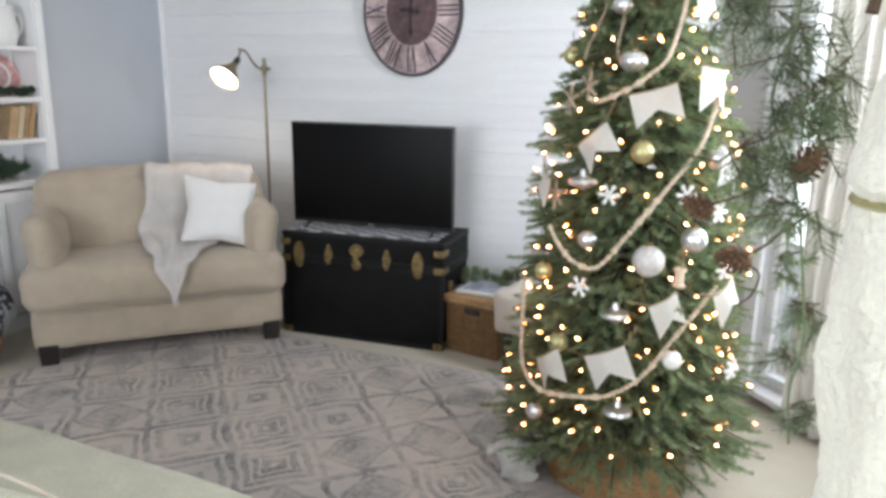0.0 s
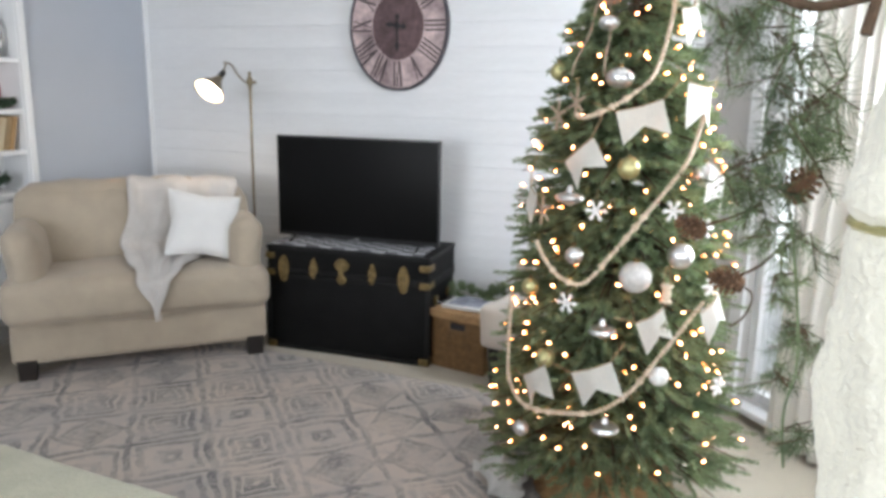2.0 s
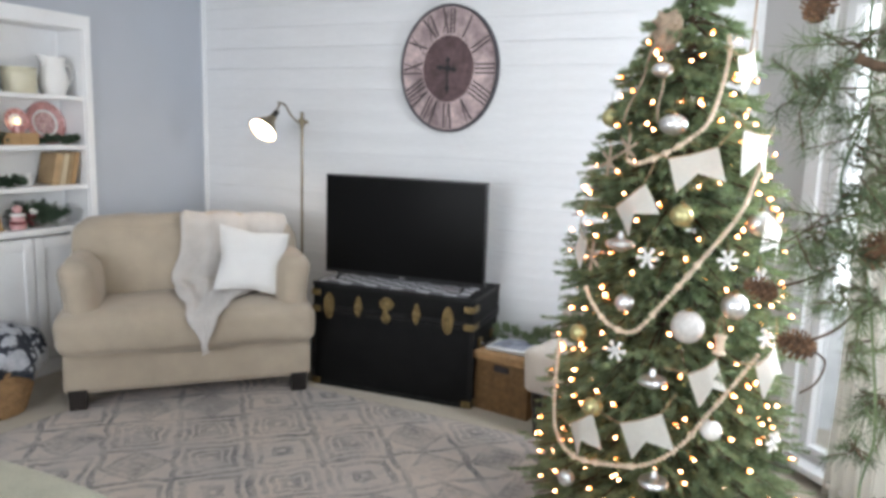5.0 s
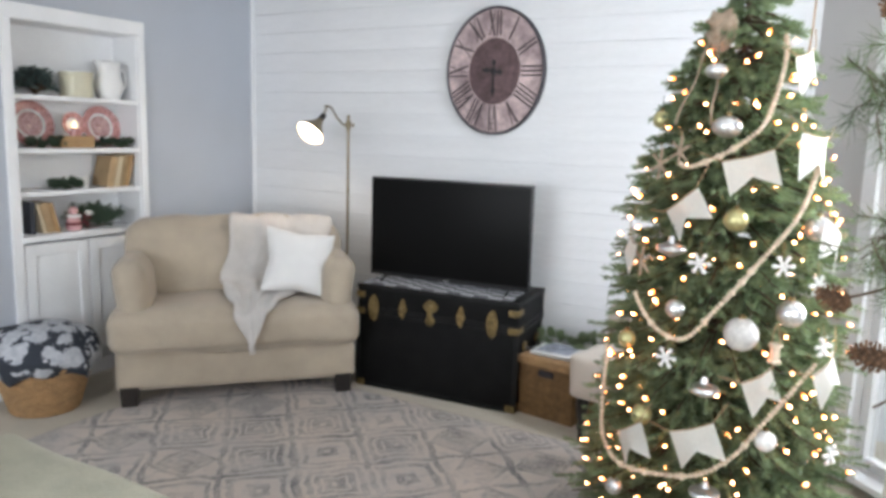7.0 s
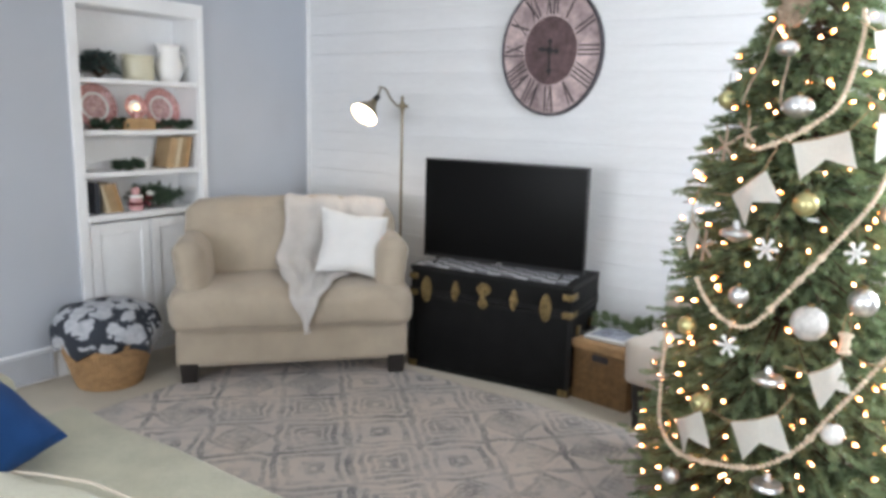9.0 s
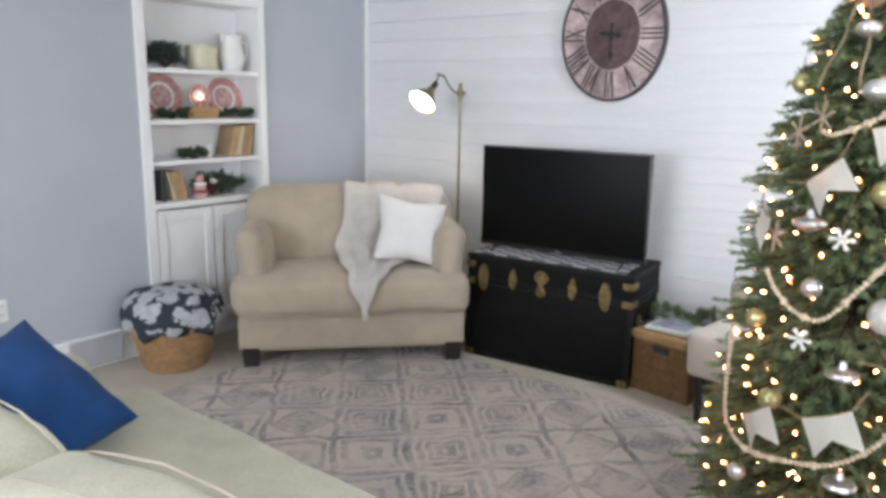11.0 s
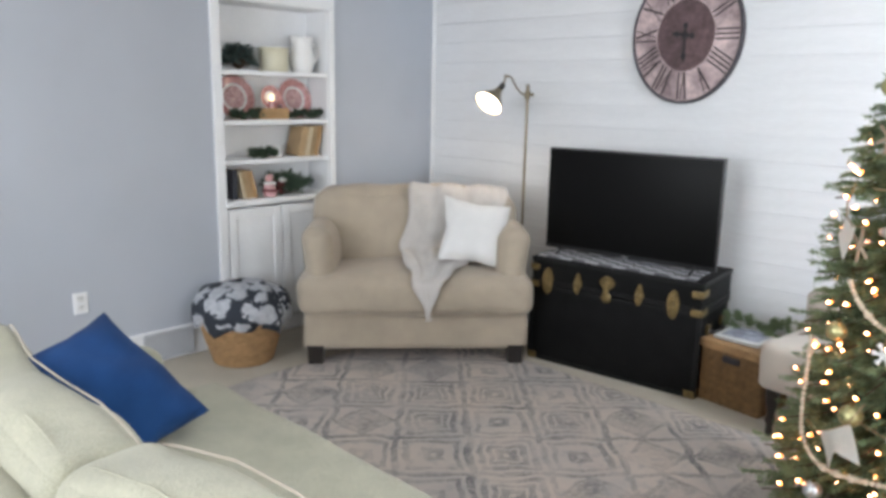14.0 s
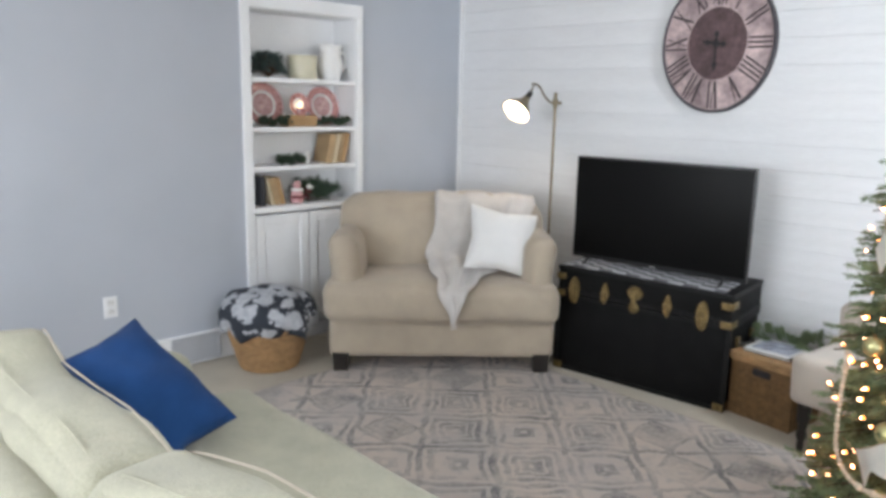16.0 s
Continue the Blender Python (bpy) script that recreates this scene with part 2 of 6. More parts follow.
def smooth_line(ps, n=8):
    ps = [Vector(p) for p in ps]
    out = []
    for i in range(len(ps) - 1):
        p0, p1, p2, p3 = ps[max(i - 1, 0)], ps[i], ps[i + 1], ps[min(i + 2, len(ps) - 1)]
        for k in range(n):
            t = k / n
            out.append(0.5 * (2 * p1 + (p2 - p0) * t + (2 * p0 - 5 * p1 + 4 * p2 - p3) * t * t + (3 * p1 - p0 - 3 * p2 + p3) * t ** 3))
    return out + [ps[-1]]


def softbox(c, s, r, n=10, bulge=(0, 0, 0), lump=0.0, lscale=4.0, seed=0.0, bend=None):
    """A padded block: rounded by r, swollen on each axis by bulge, with soft lumps."""
    bm = bmesh.new()
    bmesh.ops.create_cube(bm, size=2.0)
    bmesh.ops.subdivide_edges(bm, edges=bm.edges[:], cuts=n, use_grid_fill=True)
    h = Vector(s) / 2
    for v in bm.verts:
        u = v.co.copy()
        q = Vector(tuple(math.copysign(1 - (1 - abs(a)) ** 1.6, a) for a in u))
        p = Vector((q.x * h.x, q.y * h.y, q.z * h.z))
        inner = Vector(tuple(max(-h[i] + r, min(h[i] - r, p[i])) for i in range(3)))
        d = p - inner
        if d.length > 1e-6:
            p = inner + d.normalized() * r if d.length > r else p
        for i in range(3):
            j, k = (i + 1) % 3, (i + 2) % 3
            p[i] += q[i] * bulge[i] * (1 - q[j] ** 2) * (1 - q[k] ** 2)
        if lump:
            p += Vector(noise.noise_vector(p * lscale + Vector((seed, seed * 2, 3)))) * lump
        if bend:
            p = bend(p)
        v.co = p + Vector(c)
    return bm


def pillow_bm(w, h, t, n=18, seed=0.0, pinch=0.14, crease=0.012):
    """A knife-edge cushion in the local xy plane."""
    bm = bmesh.new()
    g = {}
    for side in (1, -1):
        for i in range(n + 1):
            for j in range(n + 1):
                u, v = 2 * i / n - 1, 2 * j / n - 1
                if side == -1 and (abs(u) == 1 or abs(v) == 1):
                    g[side, i, j] = g[1, i, j]
                    continue
                ed = max(0.0, (1 - u * u)) * max(0.0, (1 - v * v))
                pin = 1 - pinch * (1 - abs(u * v)) * max(abs(u), abs(v)) ** 2
                z = side * t / 2 * ed ** 0.42
                p = Vector((u * w / 2 * pin, v * h / 2 * pin, z))
                p += Vector(noise.noise_vector(p * 6 + Vector((seed, 0, side)))) * crease * (0.3 + ed)
                g[side, i, j] = bm.verts.new(p)
    for side in (1, -1):
        for i in range(n):
            for j in range(n):
                f = (g[side, i, j], g[side, i + 1, j], g[side, i + 1, j + 1], g[side, i, j + 1])
                bm.faces.new(f if side == 1 else f[::-1])
    return bm


def axes(o, x, y):
    """A pose from an origin and two directions, the third square to them."""
    x = Vector(x).normalized()
    z = x.cross(Vector(y)).normalized()
    y = z.cross(x)
    return Matrix((( x.x, y.x, z.x, o[0]), (x.y, y.y, z.y, o[1]), (x.z, y.z, z.z, o[2]), (0, 0, 0, 1)))


def along(a, b):
    """A pose at a whose z axis points to b."""
    d = Vector(b) - Vector(a)
    return Matrix.Translation(a) @ d.to_track_quat("Z", "Y").to_matrix().to_4x4()


def sprig(bm, base, d, length, rad, count, rng, droop=0.0, width=0.0022, mat_index=0):
    """Needles round a twig: thin four-sided blades that lean forward."""
    d = Vector(d).normalized()
    a = d.orthogonal().normalized()
    b = d.cross(a)
    for k in range(count):
        f = (k + rng.random()) / count
        ang = k * 2.4 + rng.random()
        out = a * math.cos(ang) + b * math.sin(ang)
        p = Vector(base) + d * length * f + Vector((0, 0, -droop * f * f))
        tip = p + (out * 0.8 + d * (0.5 + 0.4 * rng.random())).normalized() * rad * (0.75 + 0.4 * rng.random()) * (1 - 0.35 * f)
        s = (tip - p).cross(Vector((rng.random() - 0.5, rng.random() - 0.5, rng.random() - 0.5))).normalized() * width
        v = [bm.verts.new(q) for q in (p - s, p + s, tip)]
        mid = bm.verts.new((p + tip) / 2 + out.cross(s).normalized() * width * 0.8)
        for tri in ((v[0], v[1], mid), (v[1], v[2], mid), (v[2], v[0], mid)):
            fc = bm.faces.new(tri)
            fc.material_index = mat_index


# ---- structure ----
def structure(name, bm, mat, label, cat="wall", smooth=False):
    return tagged(part(name, bm, mat, None, smooth=smooth), label, cat, kind="structure")


def wall_along(name, p, q, z0, z1, holes, mat, label, thick=0.14):
    """A wall from p to q whose room side lies on that line and whose left side is outside, with holes (s0, s1, z0, z1)."""
    bm = bmesh.new()
    p, q = Vector((*p, 0)), Vector((*q, 0))
    d = (q - p).normalized()
    length = (q - p).length
    out = Vector((-d.y, d.x, 0))

    def piece(a, b, c, e):
        if b - a > 1e-4 and e - c > 1e-4:
            m = Matrix.Translation(p + d * (a + b) / 2 + out * thick / 2) @ Matrix.Rotation(math.atan2(d.y, d.x), 4, "Z")
            r = bmesh.ops.create_cube(bm, size=1.0)
            bmesh.ops.transform(bm, matrix=m @ Matrix.Translation((0, 0, (c + e) / 2)) @ Matrix.Diagonal((b - a, thick, e - c, 1)), verts=r["verts"])

    s = 0.0
    for a, b, c, e in holes:
        piece(s, a, z0, z1)
        piece(a, b, z0, c)
        piece(a, b, e, z1)
        s = b
    piece(s, length, z0, z1)
    return structure(name, bm, mat, label)


floor = structure("floor", B((2.45, -3.0, -0.05), (5.8, 6.9, 0.1)), M_CARPET, "beige short-pile carpet floor", "floor")
ceiling = structure("ceiling", B((2.45, -3.0, ZC + 0.05), (5.8, 6.9, 0.1)), M_CEIL, "plain white painted ceiling", "ceiling")
# bookcase wall, with the recess for the bookcase
wall_along("wall_west", (XL, YB), (XL, YW), 0, ZC, [(YB * -1 - 1.69, YB * -1 - 0.84, 0, 2.12)], M_BLUE, "blue-grey painted wall with recessed bookcase", 0.32)
shiplap = structure("wall_north", B(((XL + BAY0[0]) / 2, YW + 0.0725, ZC / 2), (BAY0[0] - XL + 0.6, 0.12, ZC)), M_TRIM, "white painted shiplap plank wall")
wall_along("wall_bay", BAY0, BAY1, 0, ZC, [(0.46, 1.25, 0.08, 2.2)], M_GREYW, "grey painted angled wall with bay window")
wall_along("wall_east", BAY1, (XR, YB), 0, ZC, [(1.15, 3.55, 0.8, 2.2)], M_GREYW, "grey painted wall with wide window")
wall_along("wall_south", (XR, YB), (XL, YB), 0, ZC, [(1.7, 3.9, 0.85, 2.25)], M_BLUE, "blue-grey painted wall with wide window")

BOARD = 0.139


def shiplap_boards():
    """Planks with a thin open joint between the courses."""
    w = BAY0[0] - XL
    bm = bmesh.new()
    box(bm, (0, 0, 0), (w, 0.022, BOARD - 0.0013), 0.0007, seg=1)
    first = None
    for i in range(18):
        z = (i + 0.5) * BOARD
        if first is None:
            first = part("plank", bm, M_SHIP, shiplap)
            ob = first
        else:
            ob = new("plank", first.data)
            ob.parent = shiplap
        ob.location = ((XL + BAY0[0]) / 2, YW + 0.011 + 0.0004 * math.sin(i * 5.1), z)


def baseboards():
    bm = bmesh.new()
    box(bm, (XL + 0.009, (-1.70 + YB) / 2, 0.085), (0.018, -1.70 - YB, 0.17), 0.003)
    box(bm, (XL + 0.013, (-1.70 + YB) / 2, 0.18), (0.026, -1.70 - YB, 0.022), 0.006)
    structure("baseboard", bm, M_TRIM, "white painted tall baseboard", "baseboard")
    bm = bmesh.new()
    box(bm, (XL + 0.009, (-0.80 + YW) / 2, 0.085), (0.018, YW + 0.79, 0.17), 0.003)
    structure("baseboard", bm, M_TRIM, "white painted tall baseboard", "baseboard")
    bm = bmesh.new()
    box(bm, ((XL + BAY0[0]) / 2, YW - 0.009, 0.08), (BAY0[0] - XL - 0.06, 0.018, 0.16), 0.004)
    structure("baseboard", bm, M_TRIM, "white painted baseboard under the planks", "baseboard")
    bm = bmesh.new()
    box(bm, (XL + 0.011, YW - 0.011, ZC / 2), (0.022, 0.022, ZC), 0.004)
    structure("trim", bm, M_TRIM, "white painted corner trim", "trim")


baseboards()


def bay_window():
    d = Vector((0.7071, -0.7071, 0))
    m = axes((BAY0[0] + d.x * 0.855, BAY0[1] + d.y * 0.855, 1.14), d, (0, 0, 1))
    w = thing("window_1", m, "white framed bay window, bright daylight outside", "window", kind="structure")
    hw, hh = 0.395, 1.06
    fr = bmesh.new()
    for x in (-hw + 0.025, hw - 0.025):
        box(fr, (x, 0, -0.07), (0.05, 2 * hh, 0.06), 0.004)
    for y in (-hh + 0.025, 0.0, hh - 0.025):
        box(fr, (0, y, -0.07), (2 * hw - 0.1, 0.05, 0.055), 0.004)
    part("window_frame", fr, M_TRIM, w)
    cs = bmesh.new()
    for x in (-hw - 0.04, hw + 0.04):
        box(cs, (x, 0, 0.012), (0.08, 2 * hh + 0.16, 0.024), 0.004)
    box(cs, (0, hh + 0.045, 0.012), (2 * hw, 0.09, 0.024), 0.004)
    part("casing", cs, M_TRIM, w)
    part("window_sill", B((0, -hh - 0.015, 0.03), (2 * hw + 0.2, 0.03, 0.1), 0.006), M_TRIM, w)
    glass = bpy.data.materials.new("window_glass")
    glass.use_nodes = True
    g = glass.node_tree.nodes["Principled BSDF"]
    g.inputs["Transmission Weight"].default_value, g.inputs["Roughness"].default_value, g.inputs["IOR"].default_value = 1.0, 0.0, 1.45
    for y in (-hh / 2, hh / 2):
        pn = part("pane", B((0, y, -0.07), (2 * hw - 0.11, hh - 0.06, 0.004)), glass, w)
        pn.visible_shadow = False


bay_window()


def backdrop():
    bm = bmesh.new()
    box(bm, (0, 0, 0), (9, 0.05, 6))
    ob = structure("backdrop", bm, glow("hazy_winter_daylight", (0.92, 0.96, 1.0), 4.2), "bright hazy daylight beyond the window", "backdrop")
    ob.matrix_world = pose(6.6, 2.2, 1.5, 0, 0, -45)


backdrop()


structure("ground", B((5.6, 1.2, -0.17), (12, 12, 0.1)), material("pale_winter_ground", (0.55, 0.55, 0.53), 0.9, 0.15, 2, 0.2, 40, 0.3, 60), "pale winter ground outside the window", "ground")


def bare_tree():
    """A leafless winter tree outside: a stem that forks again and again into fine twigs."""
    t = thing("bare_tree", pose(4.95, 0.75, -0.12), "dark leafless winter tree outside the window", "tree")
    rng = random.Random(23)
    bm = bmesh.new()

    def fork(p, d, length, r, depth):
        q = p + d * length
        tube(bm, [p, (p + q) / 2 + Vector((rng.uniform(-1, 1), rng.uniform(-1, 1), 0)) * length * 0.06, q], [r, r * 0.85, r * 0.68], 5 if depth > 3 else 3)
        if depth == 0:
            return
        for _ in range(3 if depth > 1 else 4):
            side = Vector((rng.uniform(-1, 1), rng.uniform(-1, 1), rng.uniform(-0.55, 0.7)))
            fork(p + d * length * rng.uniform(0.45, 1.0), (d * 0.7 + side * 0.75).normalized(), length * rng.uniform(0.62, 0.8), r * 0.6, depth - 1)

    for k in range(3):
        fork(Vector((0.12 * k - 0.12, 0.1 * k - 0.1, 0.0)), Vector((0.12 * (k - 1), 0.12 * (1 - k), 1)).normalized(), 0.85, 0.020, 5)
    part("crown", bm, M_BARK, t)


bare_tree()


def curtain(name, m, width, height, folds, amp, label, mat):
    """A hanging cloth with soft folds that deepen towards the hem."""
    bm = bmesh.new()
    nx, nz = folds * 10, 16
    g = {}
    for side in (0, 1):
        for i in range(nx + 1):
            for j in range(nz + 1):
                u, v = i / nx, j / nz
                ph = u * folds * 2 * math.pi + 0.6 * math.sin(v * 3 + u * 5)
                y = amp * (0.6 + 0.5 * (1 - v)) * math.sin(ph) + 0.006 * math.sin(7 * u + 9 * v)
                g[side, i, j] = bm.verts.new((u * width - width / 2 + 0.01 * math.sin(v * 4 + u * 9), y + side * 0.003, v * height))
    for i in range(nx):
        for j in range(nz):
            bm.faces.new((g[0, i, j], g[0, i + 1, j], g[0, i + 1, j + 1], g[0, i, j + 1]))
            bm.faces.new((g[1, i, j + 1], g[1, i + 1, j + 1], g[1, i + 1, j], g[1, i, j]))
    for i in range(nx):
        for j, k in ((0, 1), (nz, 0)):
            a, b = (i, i + 1) if k else (i + 1, i)
            bm.faces.new((g[0, b, j], g[0, a, j], g[1, a, j], g[1, b, j]))
    c = thing(name, m, label, "curtain", "curtains of the bay window")
    part("cloth", bm, mat, c)
    return c


def bay_curtains():
    d = Vector((0.7071, -0.7071, 0))
    n = Vector((-0.7071, -0.7071, 0))
    rot = math.degrees(math.atan2(d.y, d.x))
    rod = thing("curtain_rod", pose(0, 0, 0), "thin white curtain rod over the bay window", "curtain rod")
    a, b = Vector((*BAY0, 2.32)) + d * 0.3 + n * 0.09, Vector((*BAY0, 2.32)) + d * 1.6 + n * 0.09
    part("pole", tube(bmesh.new(), [a, b], 0.012, 10), M_TRIM, rod)
    for q in (a + d * 0.06, b - d * 0.06):
        part("bracket", tube(bmesh.new(), [q, q - n * 0.09], 0.008, 8), M_TRIM, rod)
    for s, w, f in ((0.97, 0.44, 6), (1.42, 0.30, 4)):
        p = Vector((*BAY0, 0)) + d * s + n * 0.09
        curtain("curtain", pose(p.x, p.y, 0.02, 0, 0, rot), w, 2.30, f, 0.022, "sheer white linen curtain with soft folds", M_CURT)


bay_curtains()


# ---- rug ----
def rug_material():
    m = bpy.data.materials.new("distressed_woven_rug")
    m.use_nodes = True
    nt = m.node_tree
    n, l = nt.nodes, nt.links
    b = n["Principled BSDF"]
    b.inputs["Roughness"].default_value = 0.95
    tc = n.new("ShaderNodeTexCoord")

    def math_(op, a, c=None, d=None):
        x = n.new("ShaderNodeMath")
        x.operation = op
        for i, v in enumerate((a, c, d)):
            if v is None:
                continue
            if isinstance(v, (int, float)):
                x.inputs[i].default_value = v
            else:
                l.new(v, x.inputs[i])
        return x.outputs[0]

    def nz(s, detail=4, vec=None):
        t = n.new("ShaderNodeTexNoise")
        t.inputs["Scale"].default_value, t.inputs["Detail"].default_value = s, detail
        l.new(vec or tc.outputs["Object"], t.inputs["Vector"])
        return t

    wob = nz(6, 2)
    sep = n.new("ShaderNodeSeparateXYZ")
    l.new(tc.outputs["Object"], sep.inputs[0])
    sw = n.new("ShaderNodeSeparateColor")
    l.new(wob.outputs["Color"], sw.inputs[0])
    px = math_("MULTIPLY", math_("ADD", sep.outputs[0], sep.outputs[1]), 0.7071)
    py = math_("MULTIPLY", math_("SUBTRACT", sep.outputs[1], sep.outputs[0]), 0.7071)
    x = math_("ADD", px, math_("MULTIPLY", math_("SUBTRACT", sw.outputs[0], 0.5), 0.09))
    y = math_("ADD", py, math_("MULTIPLY", math_("SUBTRACT", sw.outputs[1], 0.5), 0.09))
    CX, CY = 0.33, 0.34
    cu = math_("DIVIDE", x, CX)
    cv = math_("DIVIDE", y, CY)
    u = math_("ABSOLUTE", math_("SUBTRACT", math_("FRACT", cu), 0.5))
    v = math_("ABSOLUTE", math_("SUBTRACT", math_("FRACT", cv), 0.5))
    idx = math_("ADD", math_("FLOOR", cu), math_("MULTIPLY", math_("FLOOR", cv), 7.31))
    wn_ = n.new("ShaderNodeTexWhiteNoise")
    wn_.noise_dimensions = "1D"
    l.new(idx, wn_.inputs["W"])
    pick = wn_.outputs["Value"]
    square = math_("MAXIMUM", u, v)
    diam = math_("ADD", u, v)
    sel = math_("GREATER_THAN", pick, 0.62)
    dist = math_("ADD", math_("MULTIPLY", square, math_("SUBTRACT", 1.0, sel)), math_("MULTIPLY", math_("MULTIPLY", diam, 0.8), sel))

    def band(c, w):
        return math_("LESS_THAN", math_("ABSOLUTE", math_("SUBTRACT", dist, c)), w)

    grid = math_("GREATER_THAN", square, 0.455)
    ring = math_("MAXIMUM", band(0.35, 0.040), math_("MAXIMUM", math_("MULTIPLY", band(0.225, 0.036), math_("GREATER_THAN", pick, 0.25)), band(0.10, 0.055)))
    core = math_("MULTIPLY", math_("LESS_THAN", dist, 0.30), math_("GREATER_THAN", pick, 0.72))
    lines = math_("MAXIMUM", math_("MAXIMUM", grid, math_("MULTIPLY", ring, 0.85)), math_("MULTIPLY", core, 0.6))
    wear = nz(5.5, 6)
    wr = n.new("ShaderNodeMapRange")
    wr.inputs[1].default_value, wr.inputs[2].default_value = 0.38, 0.66
    l.new(wear.outputs["Fac"], wr.inputs[0])
    fine = nz(60, 4)
    fr = n.new("ShaderNodeMapRange")
    fr.inputs[1].default_value, fr.inputs[2].default_value = 0.28, 0.52
    l.new(fine.outputs["Fac"], fr.inputs[0])
    ink = math_("MULTIPLY", lines, math_("MULTIPLY", math_("ADD", math_("MULTIPLY", wr.outputs[0], 0.85), 0.17), fr.outputs[0]))

    def mixc(f, a, c):
        q = n.new("ShaderNodeMix")
        q.data_type = "RGBA"
        l.new(f, q.inputs[0])
        for sock, val in ((q.inputs[6], a), (q.inputs[7], c)):
            if isinstance(val, tuple):
                sock.default_value = (*val, 1)
            else:
                l.new(val, sock)
        return q.outputs[2]

    blotch = nz(2.4, 5)
    br = n.new("ShaderNodeMapRange")
    br.inputs[1].default_value, br.inputs[2].default_value = 0.38, 0.64
    l.new(blotch.outputs["Fac"], br.inputs[0])
    base = mixc(br.outputs[0], (0.59, 0.515, 0.455), (0.475, 0.435, 0.41))
    mott = nz(24, 5)
    mr = n.new("ShaderNodeMapRange")
    mr.inputs[1].default_value, mr.inputs[2].default_value = 0.52, 0.68
    mr.inputs[4].default_value = 0.45
    l.new(mott.outputs["Fac"], mr.inputs[0])
    base = mixc(mr.outputs[0], base, (0.34, 0.335, 0.335))
    col = mixc(ink, base, (0.165, 0.168, 0.170))
    l.new(col, b.inputs["Base Color"])
    bp = n.new("ShaderNodeBump")
    bp.inputs["Strength"].default_value, bp.inputs["Distance"].default_value = 0.5, 0.004
    l.new(nz(450, 2).outputs["Fac"], bp.inputs["Height"])
    l.new(bp.outputs[0], b.inputs["Normal"])
    return m


def rug():
    r = thing("area_rug", pose(2.12, -1.79, 0.0), "distressed cream and grey geometric area rug on carpet", "rug")
    bm = softbox((0, 0, 0.006), (3.10, 2.50, 0.012), 0.005, 24, lump=0.002, lscale=3)
    part("woven_field", bm, rug_material(), r)
    bm = bmesh.new()
    for sx in (-1, 1):
        tube(bm, [(sx * 1.552, -1.25, 0.006), (sx * 1.552, 1.25, 0.006)], 0.006, 6)
    for sy in (-1, 1):
        tube(bm, [(-1.55, sy * 1.252, 0.006), (1.55, sy * 1.252, 0.006)], 0.006, 6)
    part("binding", bm, M_SOFA, r, "beige stitched edge")


rug()


# ---- built-in bookcase ----
NY0, NY1, NZ1 = -1.640, -0.851, 2.09
SHELVES = (1.684, 1.385, 1.140)


def bookcase():
    c = thing("built_in_bookcase", pose(XL, 0, 0), "white built-in bookcase with shelves and cupboard below", "bookcase")
    ym = (NY0 + NY1) / 2
    part("back_panel", B((-0.24, ym, 1.05), (0.02, NY1 - NY0 + 0.02, 2.1)), M_TRIM, c, smooth=False)
    for y in (NY0 - 0.02, NY1 + 0.004):
        part("side_panel", B((-0.125, y, 1.05), (0.25, 0.018, 2.1), 0.001), M_TRIM, c, smooth=False)
    part("top_panel", B((-0.125, ym, NZ1 + 0.015), (0.25, NY1 - NY0 + 0.02, 0.02)), M_TRIM, c, smooth=False)
    for z in SHELVES:
        part("shelf", B((-0.115, ym, z), (0.232, NY1 - NY0 - 0.006, 0.028), 0.004), M_TRIM, c)
    part("counter", B((-0.10, ym, 0.888), (0.27, NY1 - NY0 + 0.01, 0.035), 0.006), M_TRIM, c)
    fw = 0.058
    for y in (NY0 - fw / 2, NY1 + 0.046 / 2):
        w = fw if y < ym else 0.046
        part("stile", B((0.009, y, (NZ1 + 0.01) / 2), (0.024, w, NZ1 + 0.01), 0.003), M_TRIM, c)
    part("head_rail", B((0.010, (NY0 - fw + NY1 + 0.046) / 2, NZ1 + 0.05), (0.028, NY1 - NY0 + fw + 0.046, 0.085), 0.004), M_TRIM, c)
    part("kick_rail", B((0.004, ym, 0.05), (0.02, NY1 - NY0, 0.10), 0.002), M_TRIM, c)
    half = (NY1 - NY0) / 2
    for k, y in enumerate((NY0 + half / 2, NY1 - half / 2)):
        d = part("door", B((0.0, y, 0.48), (0.014, half - 0.008, 0.75), 0.002), M_TRIM, c)
        fr = bmesh.new()
        for sy in (-1, 1):
            box(fr, (0.012, y + sy * (half / 2 - 0.034), 0.48), (0.012, 0.056, 0.74), 0.002)
        for z in (0.14, 0.82):
            box(fr, (0.012, y, z), (0.012, half - 0.125, 0.06), 0.002)
        part("door_frame", fr, M_TRIM, d)


bookcase()


def register_vent():
    v = thing("register_vent", pose(XL + 0.027, -2.06, 0.10), "white metal wall register set in the baseboard", "vent")
    fr = bmesh.new()
    for z in (-0.075, 0.075):
        box(fr, (0.004, 0, z), (0.01, 0.30, 0.018), 0.002)
    for y in (-0.145, 0.145):
        box(fr, (0.004, y, 0), (0.01, 0.018, 0.136), 0.002)
    part("frame", fr, M_VENT, v)
    part("backing", B((-0.001, 0, 0), (0.004, 0.28, 0.14)), M_VENT, v)
    first = None
    for i in range(9):
        if first is None:
            first = part("slat", B((0, 0, 0), (0.008, 0.27, 0.004), rot=Matrix.Rotation(radians(30), 4, "Y")), M_VENT, v)
            ob = first
        else:
            ob = new("slat", first.data)
            ob.parent = v
        ob.location = (0.003, 0, -0.06 + i * 0.015)


register_vent()


